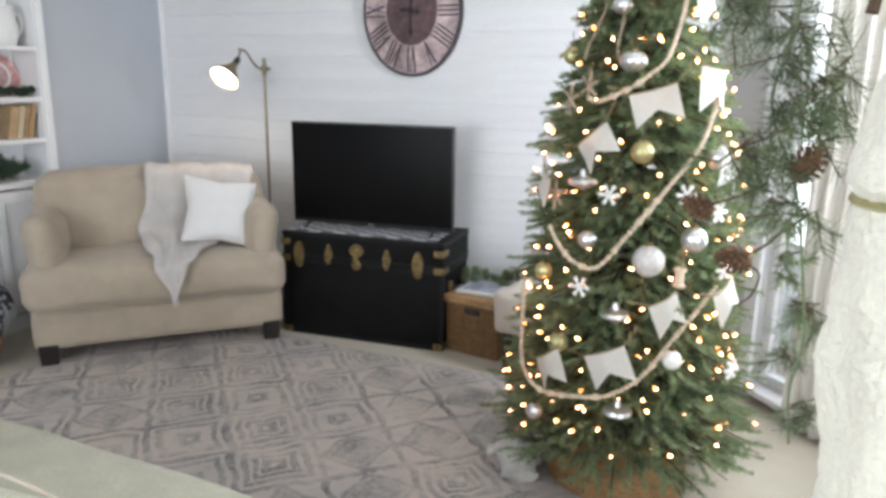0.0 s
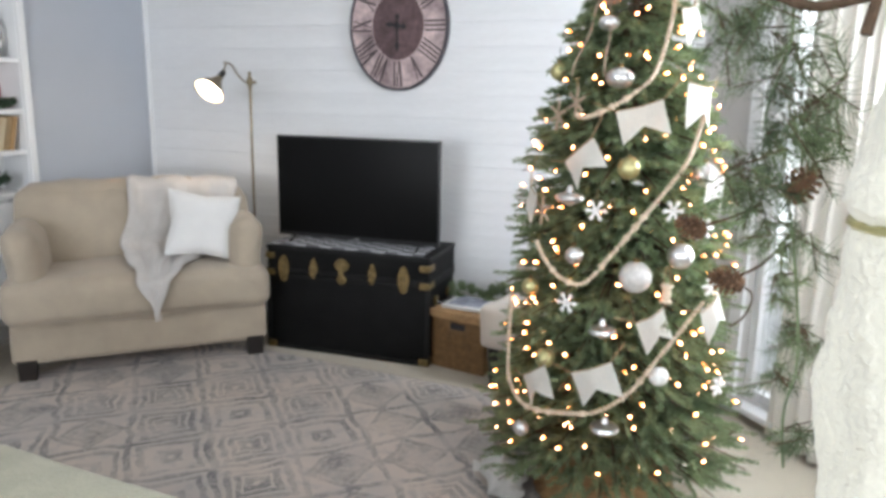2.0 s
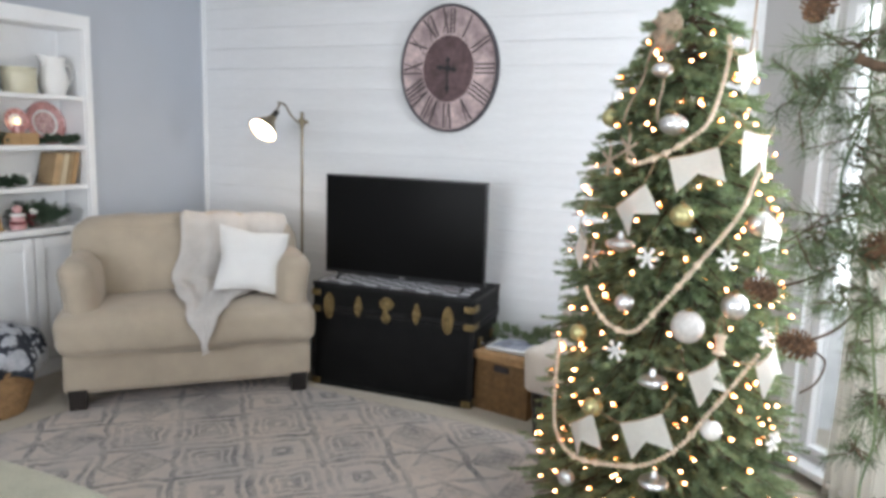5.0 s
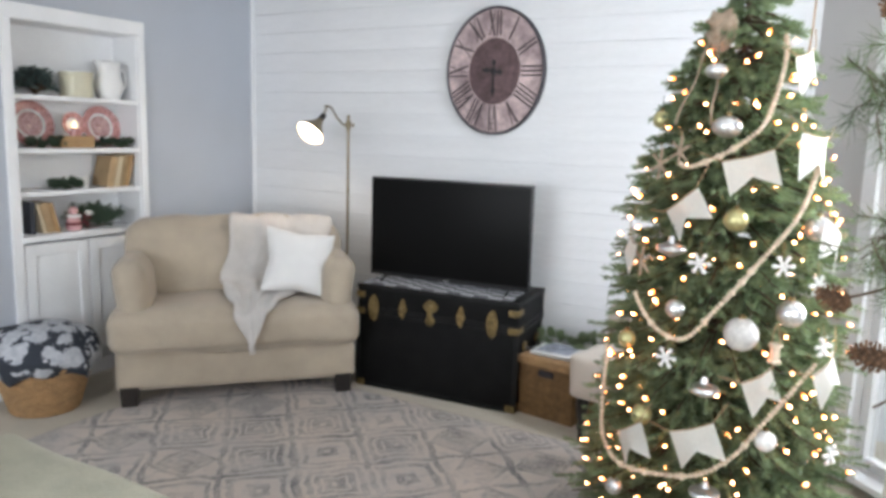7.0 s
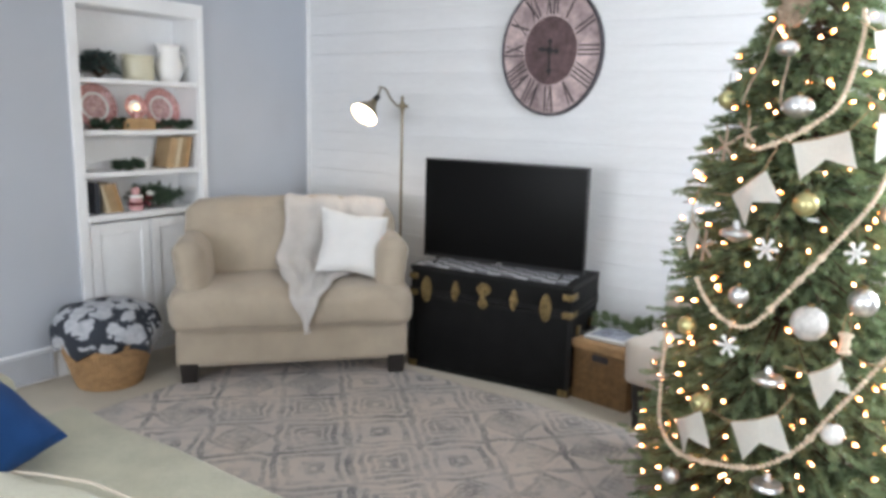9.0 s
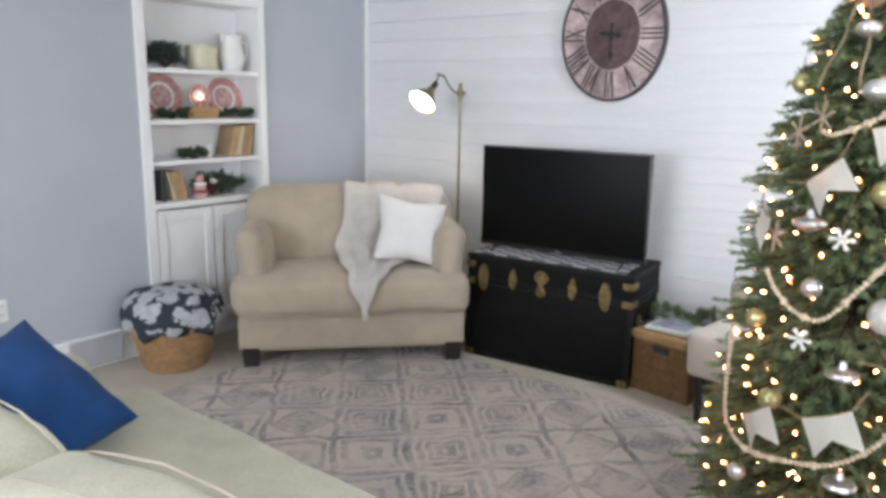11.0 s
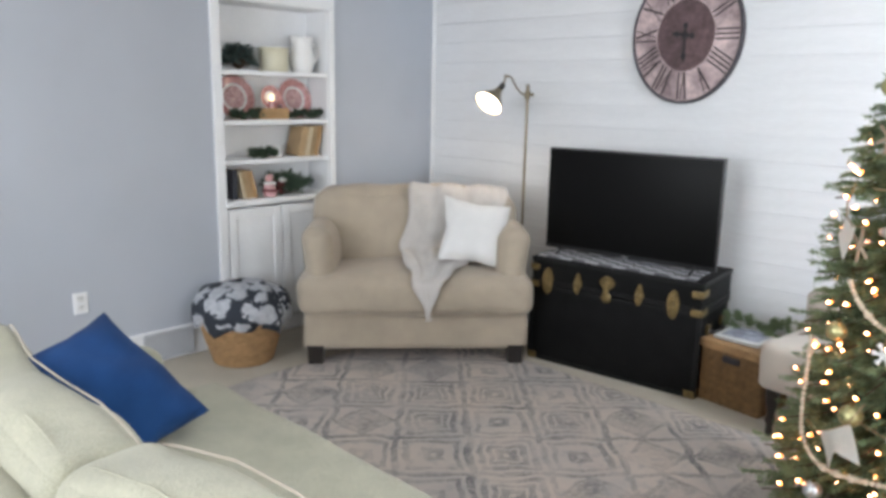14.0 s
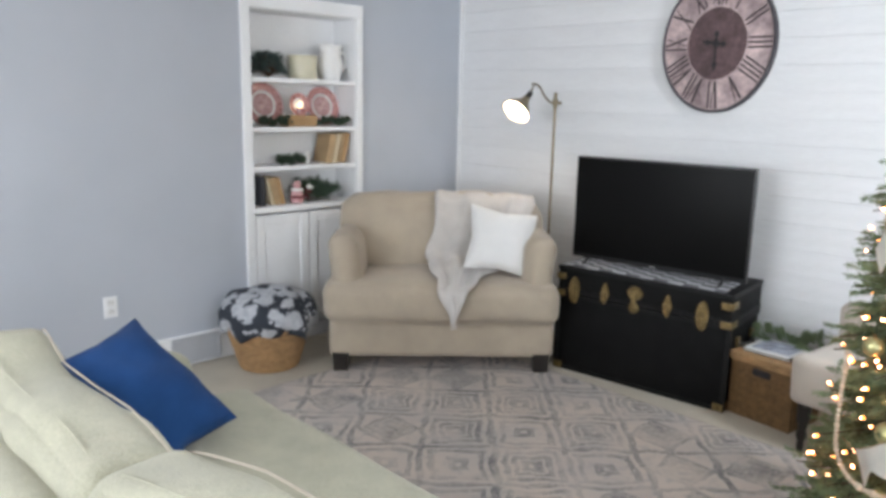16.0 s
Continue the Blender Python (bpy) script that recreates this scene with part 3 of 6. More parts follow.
def outlet():
    o = thing("wall_outlet", pose(XL, -2.53, 0.435), "white plastic duplex outlet plate on the wall", "outlet")
    part("plate", B((0.003, 0, 0), (0.007, 0.075, 0.118), 0.003), M_TRIM, o)
    for z in (-0.025, 0.025):
        s = part("socket", B((0.007, 0, z), (0.004, 0.034, 0.03), 0.006), M_WHITECER, o)
        # Raised black bars give the shade of the open slots as colour.
        sl = bmesh.new()
        for y in (-0.007, 0.007):
            box(sl, (0.0095, y, z + 0.003), (0.002, 0.002, 0.008))
        part("slots", sl, M_INK_SHADE, s)


outlet()


# ---- loveseat in the corner ----
SOFA = pose(0.593, -1.539, 0.0, 0, 0, 47.6)   # x along its front, y towards the corner


def loveseat():
    s = thing("loveseat", SOFA, "beige linen chair-and-a-half with dark wooden feet", "armchair")
    W, D = 1.285, 0.80
    for x in (0.055, W - 0.05):
        for y in (0.045, D - 0.06):
            b = bmesh.new()
            box(b, (x, y, 0.062), (0.10, 0.10, 0.125), 0.004)
            for v in b.verts:
                if v.co.z < 0.05:
                    v.co.x += (x - v.co.x) * 0.18
                    v.co.y += (y - v.co.y) * 0.18
            part("foot", b, M_DKWOOD, s, "espresso stained block foot")
    part("base", softbox((W / 2, D / 2, 0.2145), (W + 0.03, D, 0.235), 0.03, 12, (0.0, 0.01, 0.0), 0.006, 5), M_SOFA, s)
    seat = part("seat_cushion", softbox((W / 2, 0.30, 0.431), (W + 0.075, 0.74, 0.235), 0.07, 16, (0.015, 0.02, 0.035), 0.012, 4, 2), M_SOFA, s)
    welt = []
    for k in range(41):
        u = k / 40
        welt.append((0.03 + u * (W - 0.06), -0.038 - 0.012 * math.sin(u * math.pi), 0.327))
    part("welt", tube(bmesh.new(), welt, 0.0045, 6), M_SOFA, seat)
    for x, side in ((0.086, -1), (W - 0.086, 1)):
        def bend(p):
            """Arms splay outwards to a rounded roll and fall a little towards the back."""
            k = max(0.0, p.z + 0.02)
            roll = 1 + 0.10 * math.sin(min(1.0, k / 0.2) * 1.6)
            return Vector((p.x * roll + side * 0.10 * k, p.y, p.z - 0.05 * max(0.0, p.y + 0.2)))
        part("armrest", softbox((x, 0.36, 0.585), (0.168, 0.72, 0.45), 0.072, 12, (0.012, 0.015, 0.02), 0.01, 5, x, bend), M_SOFA, s)
    part("backrest", softbox((W / 2, D - 0.10, 0.56), (W - 0.02, 0.20, 0.72), 0.08, 12, (0, 0, 0.02), 0.008, 5), M_SOFA, s)

    def slump(p):
        return Vector((p.x, p.y + 0.22 * p.z, p.z + 0.012 * math.sin(p.x * 7) - 0.012 * p.x))
    part("back_cushion", softbox((W / 2 + 0.01, D - 0.255, 0.745), (W - 0.03, 0.25, 0.47), 0.085, 18, (0.015, 0.055, 0.03), 0.024, 4.5, 5, slump), M_SOFA, s)


loveseat()


def throw_blanket():
    """Cloth over the back cushion, bunched on the seat and falling over its front edge to a tip."""
    t = thing("throw_blanket", SOFA, "cream knitted throw draped over the loveseat", "blanket")
    left = smooth_line([(0.65, 0.70, 0.93), (0.63, 0.60, 1.0), (0.605, 0.47, 0.965), (0.585, 0.375, 0.79), (0.555, 0.335, 0.66), (0.545, 0.27, 0.592), (0.575, 0.15, 0.575),
                        (0.60, 0.01, 0.567), (0.615, -0.075, 0.535), (0.645, -0.105, 0.45), (0.685, -0.108, 0.365), (0.70, -0.108, 0.335)], 5)
    right = smooth_line([(1.18, 0.70, 0.92), (1.215, 0.60, 0.985), (1.225, 0.47, 0.945), (1.14, 0.37, 0.78), (1.09, 0.325, 0.66), (1.05, 0.27, 0.588), (1.0, 0.19, 0.575),
                         (0.88, 0.05, 0.567), (0.79, -0.075, 0.54), (0.758, -0.105, 0.47), (0.728, -0.108, 0.395), (0.714, -0.108, 0.35)], 5)
    bm = bmesh.new()
    n, rows = 44, []
    for i, (a, b) in enumerate(zip(left, right)):
        f = i / (len(left) - 1)
        up = Vector((0, -0.75, 0.66)) if f < 0.42 else Vector((0, -0.25, 0.97)) if f < 0.66 else Vector((0, -1, 0.1))
        hump = 0.03 * math.exp(-((f - 0.5) / 0.09) ** 2)
        row = []
        for j in range(n + 1):
            u = j / n
            tight = min(1.0, (b - a).length / 0.35)
            fold = tight * (0.012 * math.sin(u * 17 + 2 * math.sin(f * 6) + 2.5 * noise.noise(Vector((u * 3, f * 3, 1.0)))) + 0.010 * noise.noise(Vector((u * 14, f * 5, 4.0))))
            fold += hump * (0.6 + 0.6 * noise.noise(Vector((u * 6, f * 14, 2.0))))
            q = a.lerp(b, u)
            q += Vector((0.010 * math.sin(f * 31) * (1 - u), 0, 0.016 * noise.noise(Vector((u * 4, f * 5, 7.0)))))
            row.append(bm.verts.new(q + up * (fold + 0.026)))
        rows.append(row)
    for a, b in zip(rows, rows[1:]):
        for j in range(n):
            bm.faces.new((a[j], a[j + 1], b[j + 1], b[j]))
    c = part("cloth", bm, M_THROW, t)
    sol = c.modifiers.new("thickness", "SOLIDIFY")
    sol.thickness, sol.offset = 0.009, 1
    fr = bmesh.new()
    rng = random.Random(4)
    for j in range(9):
        p = Vector((0.699 + 0.002 * j, -0.136, 0.345 + 0.001 * j))
        tube(fr, [p, p + Vector((rng.uniform(-0.01, 0.01), -0.004, -0.015)), p + Vector((rng.uniform(-0.012, 0.012), 0, -0.032))], 0.0022, 5)
    part("fringe", fr, M_THROW, t)


throw_blanket()


def white_pillow():
    p = thing("throw_pillow", SOFA @ axes((0.992, 0.175, 0.772), (0.97, 0.05, -0.17), (0.13, 0.17, 0.304)), "plain white square throw pillow leaning on the throw", "pillow")
    part("cover", pillow_bm(0.415, 0.40, 0.16, seed=3), M_WHITECLOTH, p)


white_pillow()


# ---- floor lamp ----
def floor_lamp():
    s = thing("floor_lamp", pose(1.07, -0.15, 0.0), "satin brass pharmacy floor lamp, lit, behind the loveseat", "lamp")
    part("base", lathe(bmesh.new(), [(0.001, 0.0), (0.125, 0.0), (0.13, 0.008), (0.12, 0.02), (0.03, 0.03), (0.016, 0.05), (0.001, 0.05)], 32), M_LAMPBRASS, s)
    part("pole", tube(bmesh.new(), [(0, 0, 0.03), (0, 0, 1.62)], 0.0085, 12), M_LAMPBRASS, s)
    part("finial", lathe(bmesh.new(), [(0.001, 1.65), (0.012, 1.64), (0.009, 1.62), (0.019, 1.60), (0.019, 1.57), (0.011, 1.555), (0.011, 1.54)], 14), M_LAMPBRASS, s)
    part("thumb_screw", tube(bmesh.new(), [(0.0, 0, 1.585), (0.035, -0.005, 1.585), (0.036, -0.005, 1.585), (0.045, -0.006, 1.585)], [0.005, 0.005, 0.011, 0.011], 10), M_LAMPBRASS, s)
    mouth = Vector((0.92 - 1.07, -0.35 + 0.15, 1.525))
    nrm = Vector((0.70 * 0.5 - 0.72 * 0.63 * 0.87, -0.70 * 0.5 - 0.70 * 0.63 * 0.87, -0.78 * 0.87)).normalized()
    neck = mouth - nrm * 0.165
    arm = [(0, 0, 1.585), (-0.025, -0.02, 1.588), (-0.045, -0.06, 1.63), (-0.055, -0.10, 1.685), (-0.075, -0.14, 1.697), tuple(neck + Vector((0.025, 0.0, 0.05))), tuple(neck)]
    part("gooseneck", tube(bmesh.new(), smooth_line(arm, 8), 0.006, 8), M_LAMPBRASS, s)
    part("socket", tube(bmesh.new(), [neck - nrm * 0.01, neck + nrm * 0.05], [0.018, 0.021], 14), M_DKWOOD, s)
    prof = [(0.022, 0.04), (0.028, 0.06), (0.038, 0.08), (0.072, 0.125), (0.091, 0.16), (0.095, 0.168), (0.092, 0.168), (0.088, 0.158), (0.069, 0.128), (0.034, 0.085), (0.02, 0.066)]
    m = along(neck, mouth)
    shade = part("shade", lathe(bmesh.new(), prof, 36, m), M_LAMPBRASS, s)
    part("lining", lathe(bmesh.new(), [(0.087, 0.162), (0.067, 0.130), (0.032, 0.089), (0.018, 0.07), (0.001, 0.07)], 36, m), M_SHADEIN, shade)
    part("bulb", lathe(bmesh.new(), [(0.001, 0.07), (0.014, 0.072), (0.018, 0.09), (0.05, 0.118), (0.062, 0.138), (0.05, 0.152), (0.001, 0.158)], 24, m), M_LAMPBULB, s, "glowing warm white bulb")
    bulb = bpy.data.lights.new("lamp_bulb_light", "POINT")
    bulb.energy, bulb.color, bulb.shadow_soft_size = 4.0, (1.0, 0.80, 0.58), 0.03
    new("lamp_bulb_light", bulb).location = Vector((1.07, -0.15, 0)) + mouth + nrm * 0.03


floor_lamp()


# ---- trunk, runner, television ----
TRUNK = pose(1.388, -0.438, 0, 0, 0, 6.13)


def trunk():
    t = thing("steamer_trunk", TRUNK, "black vintage steamer trunk with aged brass hardware", "trunk")
    L, D, H, ZL = 1.02, 0.475, 0.638, 0.475
    part("body", B((L / 2, D / 2, ZL / 2), (L, D, ZL - 0.004), 0.006), M_BLACKLEA, t)
    part("lid", B((L / 2, D / 2, (ZL + H) / 2), (L + 0.006, D + 0.006, H - ZL), 0.008), M_BLACKLEA, t)
    for z, nm in ((0.012, "bottom_binding"), (ZL - 0.014, "rim_binding"), (ZL + 0.016, "lid_binding"), (H - 0.012, "top_binding")):
        b = bmesh.new()
        for y in (-0.003, D + 0.003):
            box(b, (L / 2, y, z), (L + 0.012, 0.008, 0.024), 0.003)
        for x in (-0.004, L + 0.004):
            box(b, (x, D / 2, z), (0.008, D, 0.024), 0.003)
        part(nm, b, M_TRUNKEDGE, t)
    for x in (0.002, L - 0.002):
        part("edge_binding", B((x, -0.004, ZL / 2), (0.03, 0.008, ZL - 0.03), 0.003), M_TRUNKEDGE, t)

    def plate(x, z, w, h, nm, waist):
        b = bmesh.new()
        n = 28
        ring = []
        for k in range(n):
            a = 2 * math.pi * k / n
            r = 1.0 - waist * abs(math.sin(2 * a)) ** 1.5
            ring.append((x + w / 2 * math.cos(a) * r, z + h / 2 * math.sin(a)))
        fr = [b.verts.new((px, -0.013, pz)) for px, pz in ring]
        bk = [b.verts.new((x + (px - x) * 1.06, -0.003, z + (pz - z) * 1.05)) for px, pz in ring]
        b.faces.new(fr)
        for k in range(n):
            b.faces.new((bk[k], bk[(k + 1) % n], fr[(k + 1) % n], fr[k]))
        return part(nm, b, M_BRASS, t)

    for x in (0.108, 0.872):
        p = plate(x, 0.50, 0.066, 0.155, "clasp", 0.05)
        part("clasp_bar", B((x, -0.018, 0.50), (0.022, 0.014, 0.11), 0.006), M_BRASS, p)
        for z in (0.445, 0.555):
            part("rivet", lathe(bmesh.new(), [(0.001, 0.004), (0.006, 0.002), (0.007, 0.0)], 8, pose(x, -0.013, z, 90, 0, 0)), M_BRASS, p)
    for x in (0.306, 0.68):
        p = plate(x, 0.515, 0.05, 0.12, "draw_bolt", 0.35)
        part("bolt_knob", B((x, -0.022, 0.50), (0.026, 0.022, 0.05), 0.008), M_BRASS, p)
    lock = plate(0.489, 0.552, 0.088, 0.075, "lock_plate", 0.08)
    part("lock_hasp", B((0.489, -0.019, 0.515), (0.03, 0.014, 0.10), 0.006), M_BRASS, lock)
    part("lock_disc", lathe(bmesh.new(), [(0.001, 0.012), (0.022, 0.01), (0.03, 0.004), (0.031, 0.0)], 18, pose(0.489, -0.012, 0.468, 90, 0, 0)), M_BRASS, lock)
    for x, sg in ((0.0, 1), (L, -1)):
        for z in (H - 0.062, ZL + 0.0, 0.024):
            h = 0.036 if z > 0.1 else 0.04
            b = bmesh.new()
            box(b, (x + sg * 0.022, -0.009, z), (0.055, 0.01, h), 0.004)
            box(b, (x - sg * 0.006, 0.035, z), (0.012, 0.085, h), 0.004)
            part("corner_bracket", b, M_BRASS, t)
    for x in (0.0, L):
        b = bmesh.new()
        sg = 1 if x else -1
        tube(b, smooth_line([(x + sg * 0.008, 0.13, 0.36), (x + sg * 0.03, 0.15, 0.345), (x + sg * 0.035, D / 2, 0.335), (x + sg * 0.03, D - 0.15, 0.345), (x + sg * 0.008, D - 0.13, 0.36)], 6), 0.011, 8)
        hd = part("leather_handle", b, M_DKWOOD, t, "worn dark leather handle")
        for y in (0.125, D - 0.125):
            part("handle_loop", B((x + sg * 0.008, y, 0.365), (0.016, 0.045, 0.05), 0.005), M_BRASS, hd)


trunk()


def runner_material():
    m = bpy.data.materials.new("plaid_runner_cloth")
    m.use_nodes = True
    n, l = m.node_tree.nodes, m.node_tree.links
    b = n["Principled BSDF"]
    b.inputs["Roughness"].default_value = 0.9
    tc = n.new("ShaderNodeTexCoord")
    ck = n.new("ShaderNodeTexChecker")
    ck.inputs["Scale"].default_value = 24
    ck.inputs[1].default_value, ck.inputs[2].default_value = (0.55, 0.56, 0.58, 1), (0.02, 0.02, 0.024, 1)
    nz = n.new("ShaderNodeTexNoise")
    nz.inputs["Scale"].default_value = 9
    mp = n.new("ShaderNodeMapping")
    mp.inputs["Scale"].default_value = (0.5, 1.0, 1.0)
    l.new(tc.outputs["Object"], mp.inputs[0])
    l.new(mp.outputs[0], ck.inputs[0])
    l.new(tc.outputs["Object"], nz.inputs["Vector"])
    mx = n.new("ShaderNodeMix")
    mx.data_type = "RGBA"
    l.new(nz.outputs["Fac"], mx.inputs[0])
    l.new(ck.outputs[0], mx.inputs[6])
    mx.inputs[7].default_value = (0.22, 0.22, 0.24, 1)
    l.new(mx.outputs[2], b.inputs["Base Color"])
    return m


def runner():
    r = thing("table_runner", TRUNK, "black and white checked cloth runner on the trunk", "cloth")
    bm = softbox((0.50, 0.128, 0.6455), (0.95, 0.245, 0.007), 0.003, 20, lump=0.004, lscale=9)
    part("cloth", bm, runner_material(), r)


runner()


def television():
    t = thing("television", TRUNK @ pose(0.519, 0.135, 0.6495), "black flat screen television, switched off, on the trunk", "television")
    W, H, z0 = 1.032, 0.602, 0.028
    part("bezel", B((0, 0.012, z0 + H / 2), (W, 0.026, H), 0.005), M_PLASTIC, t)
    part("screen", B((0, -0.002, z0 + H / 2 + 0.006), (W - 0.022, 0.004, H - 0.034), 0.001), M_SCREEN, t)
    part("rear_housing", softbox((0, 0.045, z0 + H * 0.42), (W * 0.72, 0.06, H * 0.62), 0.02, 6), M_PLASTIC, t)
    part("badge", B((0, -0.003, z0 + 0.007), (0.035, 0.003, 0.005)), M_SILVER, t)
    for x in (-0.40, 0.40):
        b = bmesh.new()
        tube(b, [(x, 0.012, z0 + 0.01), (x, -0.075, 0.006)], 0.007, 8)
        tube(b, [(x, 0.012, z0 + 0.01), (x, 0.10, 0.006)], 0.007, 8)
        part("foot", b, M_PLASTIC, t)


television()


# ---- wall clock ----
def numeral(bm, text, m, h, sq):
    """A Roman numeral of upright, slanted and crossed strokes."""
    wid = {"I": 0.026, "V": 0.05, "X": 0.054}
    x = -sum(wid[c] for c in text) / 2
    for c in text:
        w = wid[c]
        xc = x + w / 2
        if c == "I":
            strokes = [((xc, -h / 2), (xc, h / 2), 0.011)]
        elif c == "V":
            strokes = [((xc - w * 0.38, h / 2), (xc, -h / 2), 0.013), ((xc + w * 0.38, h / 2), (xc, -h / 2), 0.006)]
        else:
            strokes = [((xc - w * 0.38, h / 2), (xc + w * 0.38, -h / 2), 0.013), ((xc + w * 0.38, h / 2), (xc - w * 0.38, -h / 2), 0.006)]
        for (ax, az), (bx, bz), t in strokes:
            d = Vector((bx - ax, bz - az))
            rot = Matrix.Rotation(-math.atan2(d.x, d.y), 4, "Z")
            r = bmesh.ops.create_cube(bm, size=1.0)
            bmesh.ops.transform(bm, matrix=m @ Matrix.Translation(((ax + bx) / 2, (az + bz) / 2, 0)) @ rot @ Matrix.Diagonal((t, d.length, 0.003, 1)), verts=r["verts"])
        x += w


def wall_clock():
    c = thing("wall_clock", pose(1.965, YW, 1.93, 90, 0, 0), "large oval iron wall clock with distressed blush face", "clock")
    a, b = 0.331, 0.382
    sq = Matrix.Diagonal((a / b, 1, 1, 1))
    part("backing", lathe(bmesh.new(), [(0.001, 0.0), (b - 0.01, 0.0), (b - 0.01, 0.022), (0.001, 0.022)], 64, sq), M_CLOCKRIM, c)
    part("face", lathe(bmesh.new(), [(b - 0.012, 0.018), (b - 0.012, 0.026), (0.001, 0.026)], 64, sq), M_CLOCKFACE, c)
    part("rim", lathe(bmesh.new(), [(b - 0.017, 0.02), (b - 0.015, 0.036), (b - 0.004, 0.04), (b, 0.034), (b, 0.0)], 64, sq), M_CLOCKRIM, c)
    part("inner_disc", lathe(bmesh.new(), [(0.198, 0.024), (0.196, 0.031), (0.001, 0.031)], 56, sq), M_CLOCKMID, c)
    for i, txt in enumerate(("XII", "I", "II", "III", "IIII", "V", "VI", "VII", "VIII", "IX", "X", "XI")):
        bm = bmesh.new()
        ang = radians(-30 * i)
        m = sq @ Matrix.Rotation(ang, 4, "Z") @ Matrix.Translation((0, 0.282, 0.0285))
        numeral(bm, txt, m, 0.148, 1)
        part("numeral", bm, M_NUMERAL, c, smooth=False)

    def hand(deg, length, tail, w, z, nm):
        bm = bmesh.new()
        r = Matrix.Rotation(radians(-deg), 4, "Z")
        box(bm, (0, (length - tail) / 2, z), (w, length + tail, 0.003))
        for y in (length - 0.03, -tail + 0.012):
            lathe(bm, [(0.001, z - 0.002), (0.016, z - 0.002), (0.016, z + 0.002), (0.001, z + 0.002)], 14, Matrix.Translation((0, y, 0)))
        bmesh.ops.transform(bm, matrix=sq @ r, verts=bm.verts[:])
        part(nm, bm, M_INK_SHADE, c, smooth=False)

    hand(180, 0.145, 0.065, 0.012, 0.037, "minute_hand")
    hand(277, 0.085, 0.065, 0.014, 0.041, "hour_hand")
    part("hub", lathe(bmesh.new(), [(0.018, 0.03), (0.018, 0.044), (0.001, 0.046)], 16), M_INK_SHADE, c)


wall_clock()


# ---- wicker box beside the trunk ----
def weave_panel(bm, o, ux, uz, w, h, n, m_, depth=0.006):
    """Strands over and under one another, as small rounded bricks of wicker."""
    ux, uz = Vector(ux), Vector(uz)
    nrm = ux.cross(uz).normalized()
    for j in range(n):
        for i in range(m_):
            off = 0.5 if j % 2 else 0.0
            a = (i + off) / m_ * w
            b = min(a + w / m_ * 0.96, w)
            if b - a < 0.004:
                continue
            z = (j + 0.5) / n * h
            t = h / n * 0.47
            p = Vector(o)
            c = [p + ux * a + uz * (z - t), p + ux * b + uz * (z - t), p + ux * b + uz * (z + t), p + ux * a + uz * (z + t)]
            vo = [bm.verts.new(q) for q in c]
            mid = p + ux * (a + b) / 2 + uz * z
            vi = [bm.verts.new(mid + (q - mid) * 0.6 + nrm * depth) for q in c]
            bm.faces.new(vi)
            for k in range(4):
                bm.faces.new((vo[k], vo[(k + 1) % 4], vi[(k + 1) % 4], vi[k]))


WBOX = pose(2.405, -0.285, 0, 0, 0, -8)


def wicker_box():
    t = thing("wicker_box", WBOX, "brown lidded wicker storage box on the carpet", "storage box")
    L, D, H = 0.345, 0.29, 0.295
    b = B((L / 2, D / 2, H / 2), (L - 0.012, D - 0.012, H), 0.003)
    body = part("body", b, M_WICKER, t)
    w = bmesh.new()
    weave_panel(w, (0.0, 0.006, 0.0), (1, 0, 0), (0, 0, 1), L, H - 0.075, 20, 12)
    weave_panel(w, (0.0, 0.006, H - 0.075), (1, 0, 0), (0, 0, 1), L * 0.34, 0.075, 6, 4)
    weave_panel(w, (L * 0.66, 0.006, H - 0.075), (1, 0, 0), (0, 0, 1), L * 0.34, 0.075, 6, 4)
    weave_panel(w, (L - 0.006, 0, 0), (0, 1, 0), (0, 0, 1), D, H, 26, 11)
    weave_panel(w, (0.006, D, 0), (0, -1, 0), (0, 0, 1), D, H, 26, 11)
    part("weave", w, M_WICKER, body)
    # Solid black block, coloured as the shade inside the cut-out handle.
    part("handle_opening", B((L / 2, 0.001, H - 0.036), (0.095, 0.012, 0.036), 0.008), M_INK_SHADE, body, "black block in place of the shaded handle hole")
    lid = part("lid", B((L / 2, D / 2, H + 0.022), (L + 0.022, D + 0.022, 0.044), 0.01), M_WICKERLT, t)
    w = bmesh.new()
    weave_panel(w, (-0.011, -0.0105, H + 0.002), (1, 0, 0), (0, 0, 1), L + 0.022, 0.036, 4, 12, 0.004)
    weave_panel(w, (0.0, 0.0, H + 0.0435), (1, 0, 0), (0, 1, 0), L, D, 16, 12, 0.004)
    part("lid_weave", w, M_WICKERLT, lid)


wicker_box()


def magazine():
    t = thing("magazine", WBOX @ pose(0.15, 0.165, 0.3445, 0, 0, 6), "glossy picture magazine lying on the wicker box", "magazine")
    part("pages", B((0, 0, 0.008), (0.235, 0.245, 0.014), 0.002), M_PAPERW, t)
    part("cover", B((0, 0, 0.0165), (0.238, 0.248, 0.002)), M_WHITECER, t)
    part("picture", B((0, 0.01, 0.0185), (0.195, 0.185, 0.001)), M_PAPER, t, "blue and grey cover picture")


magazine()


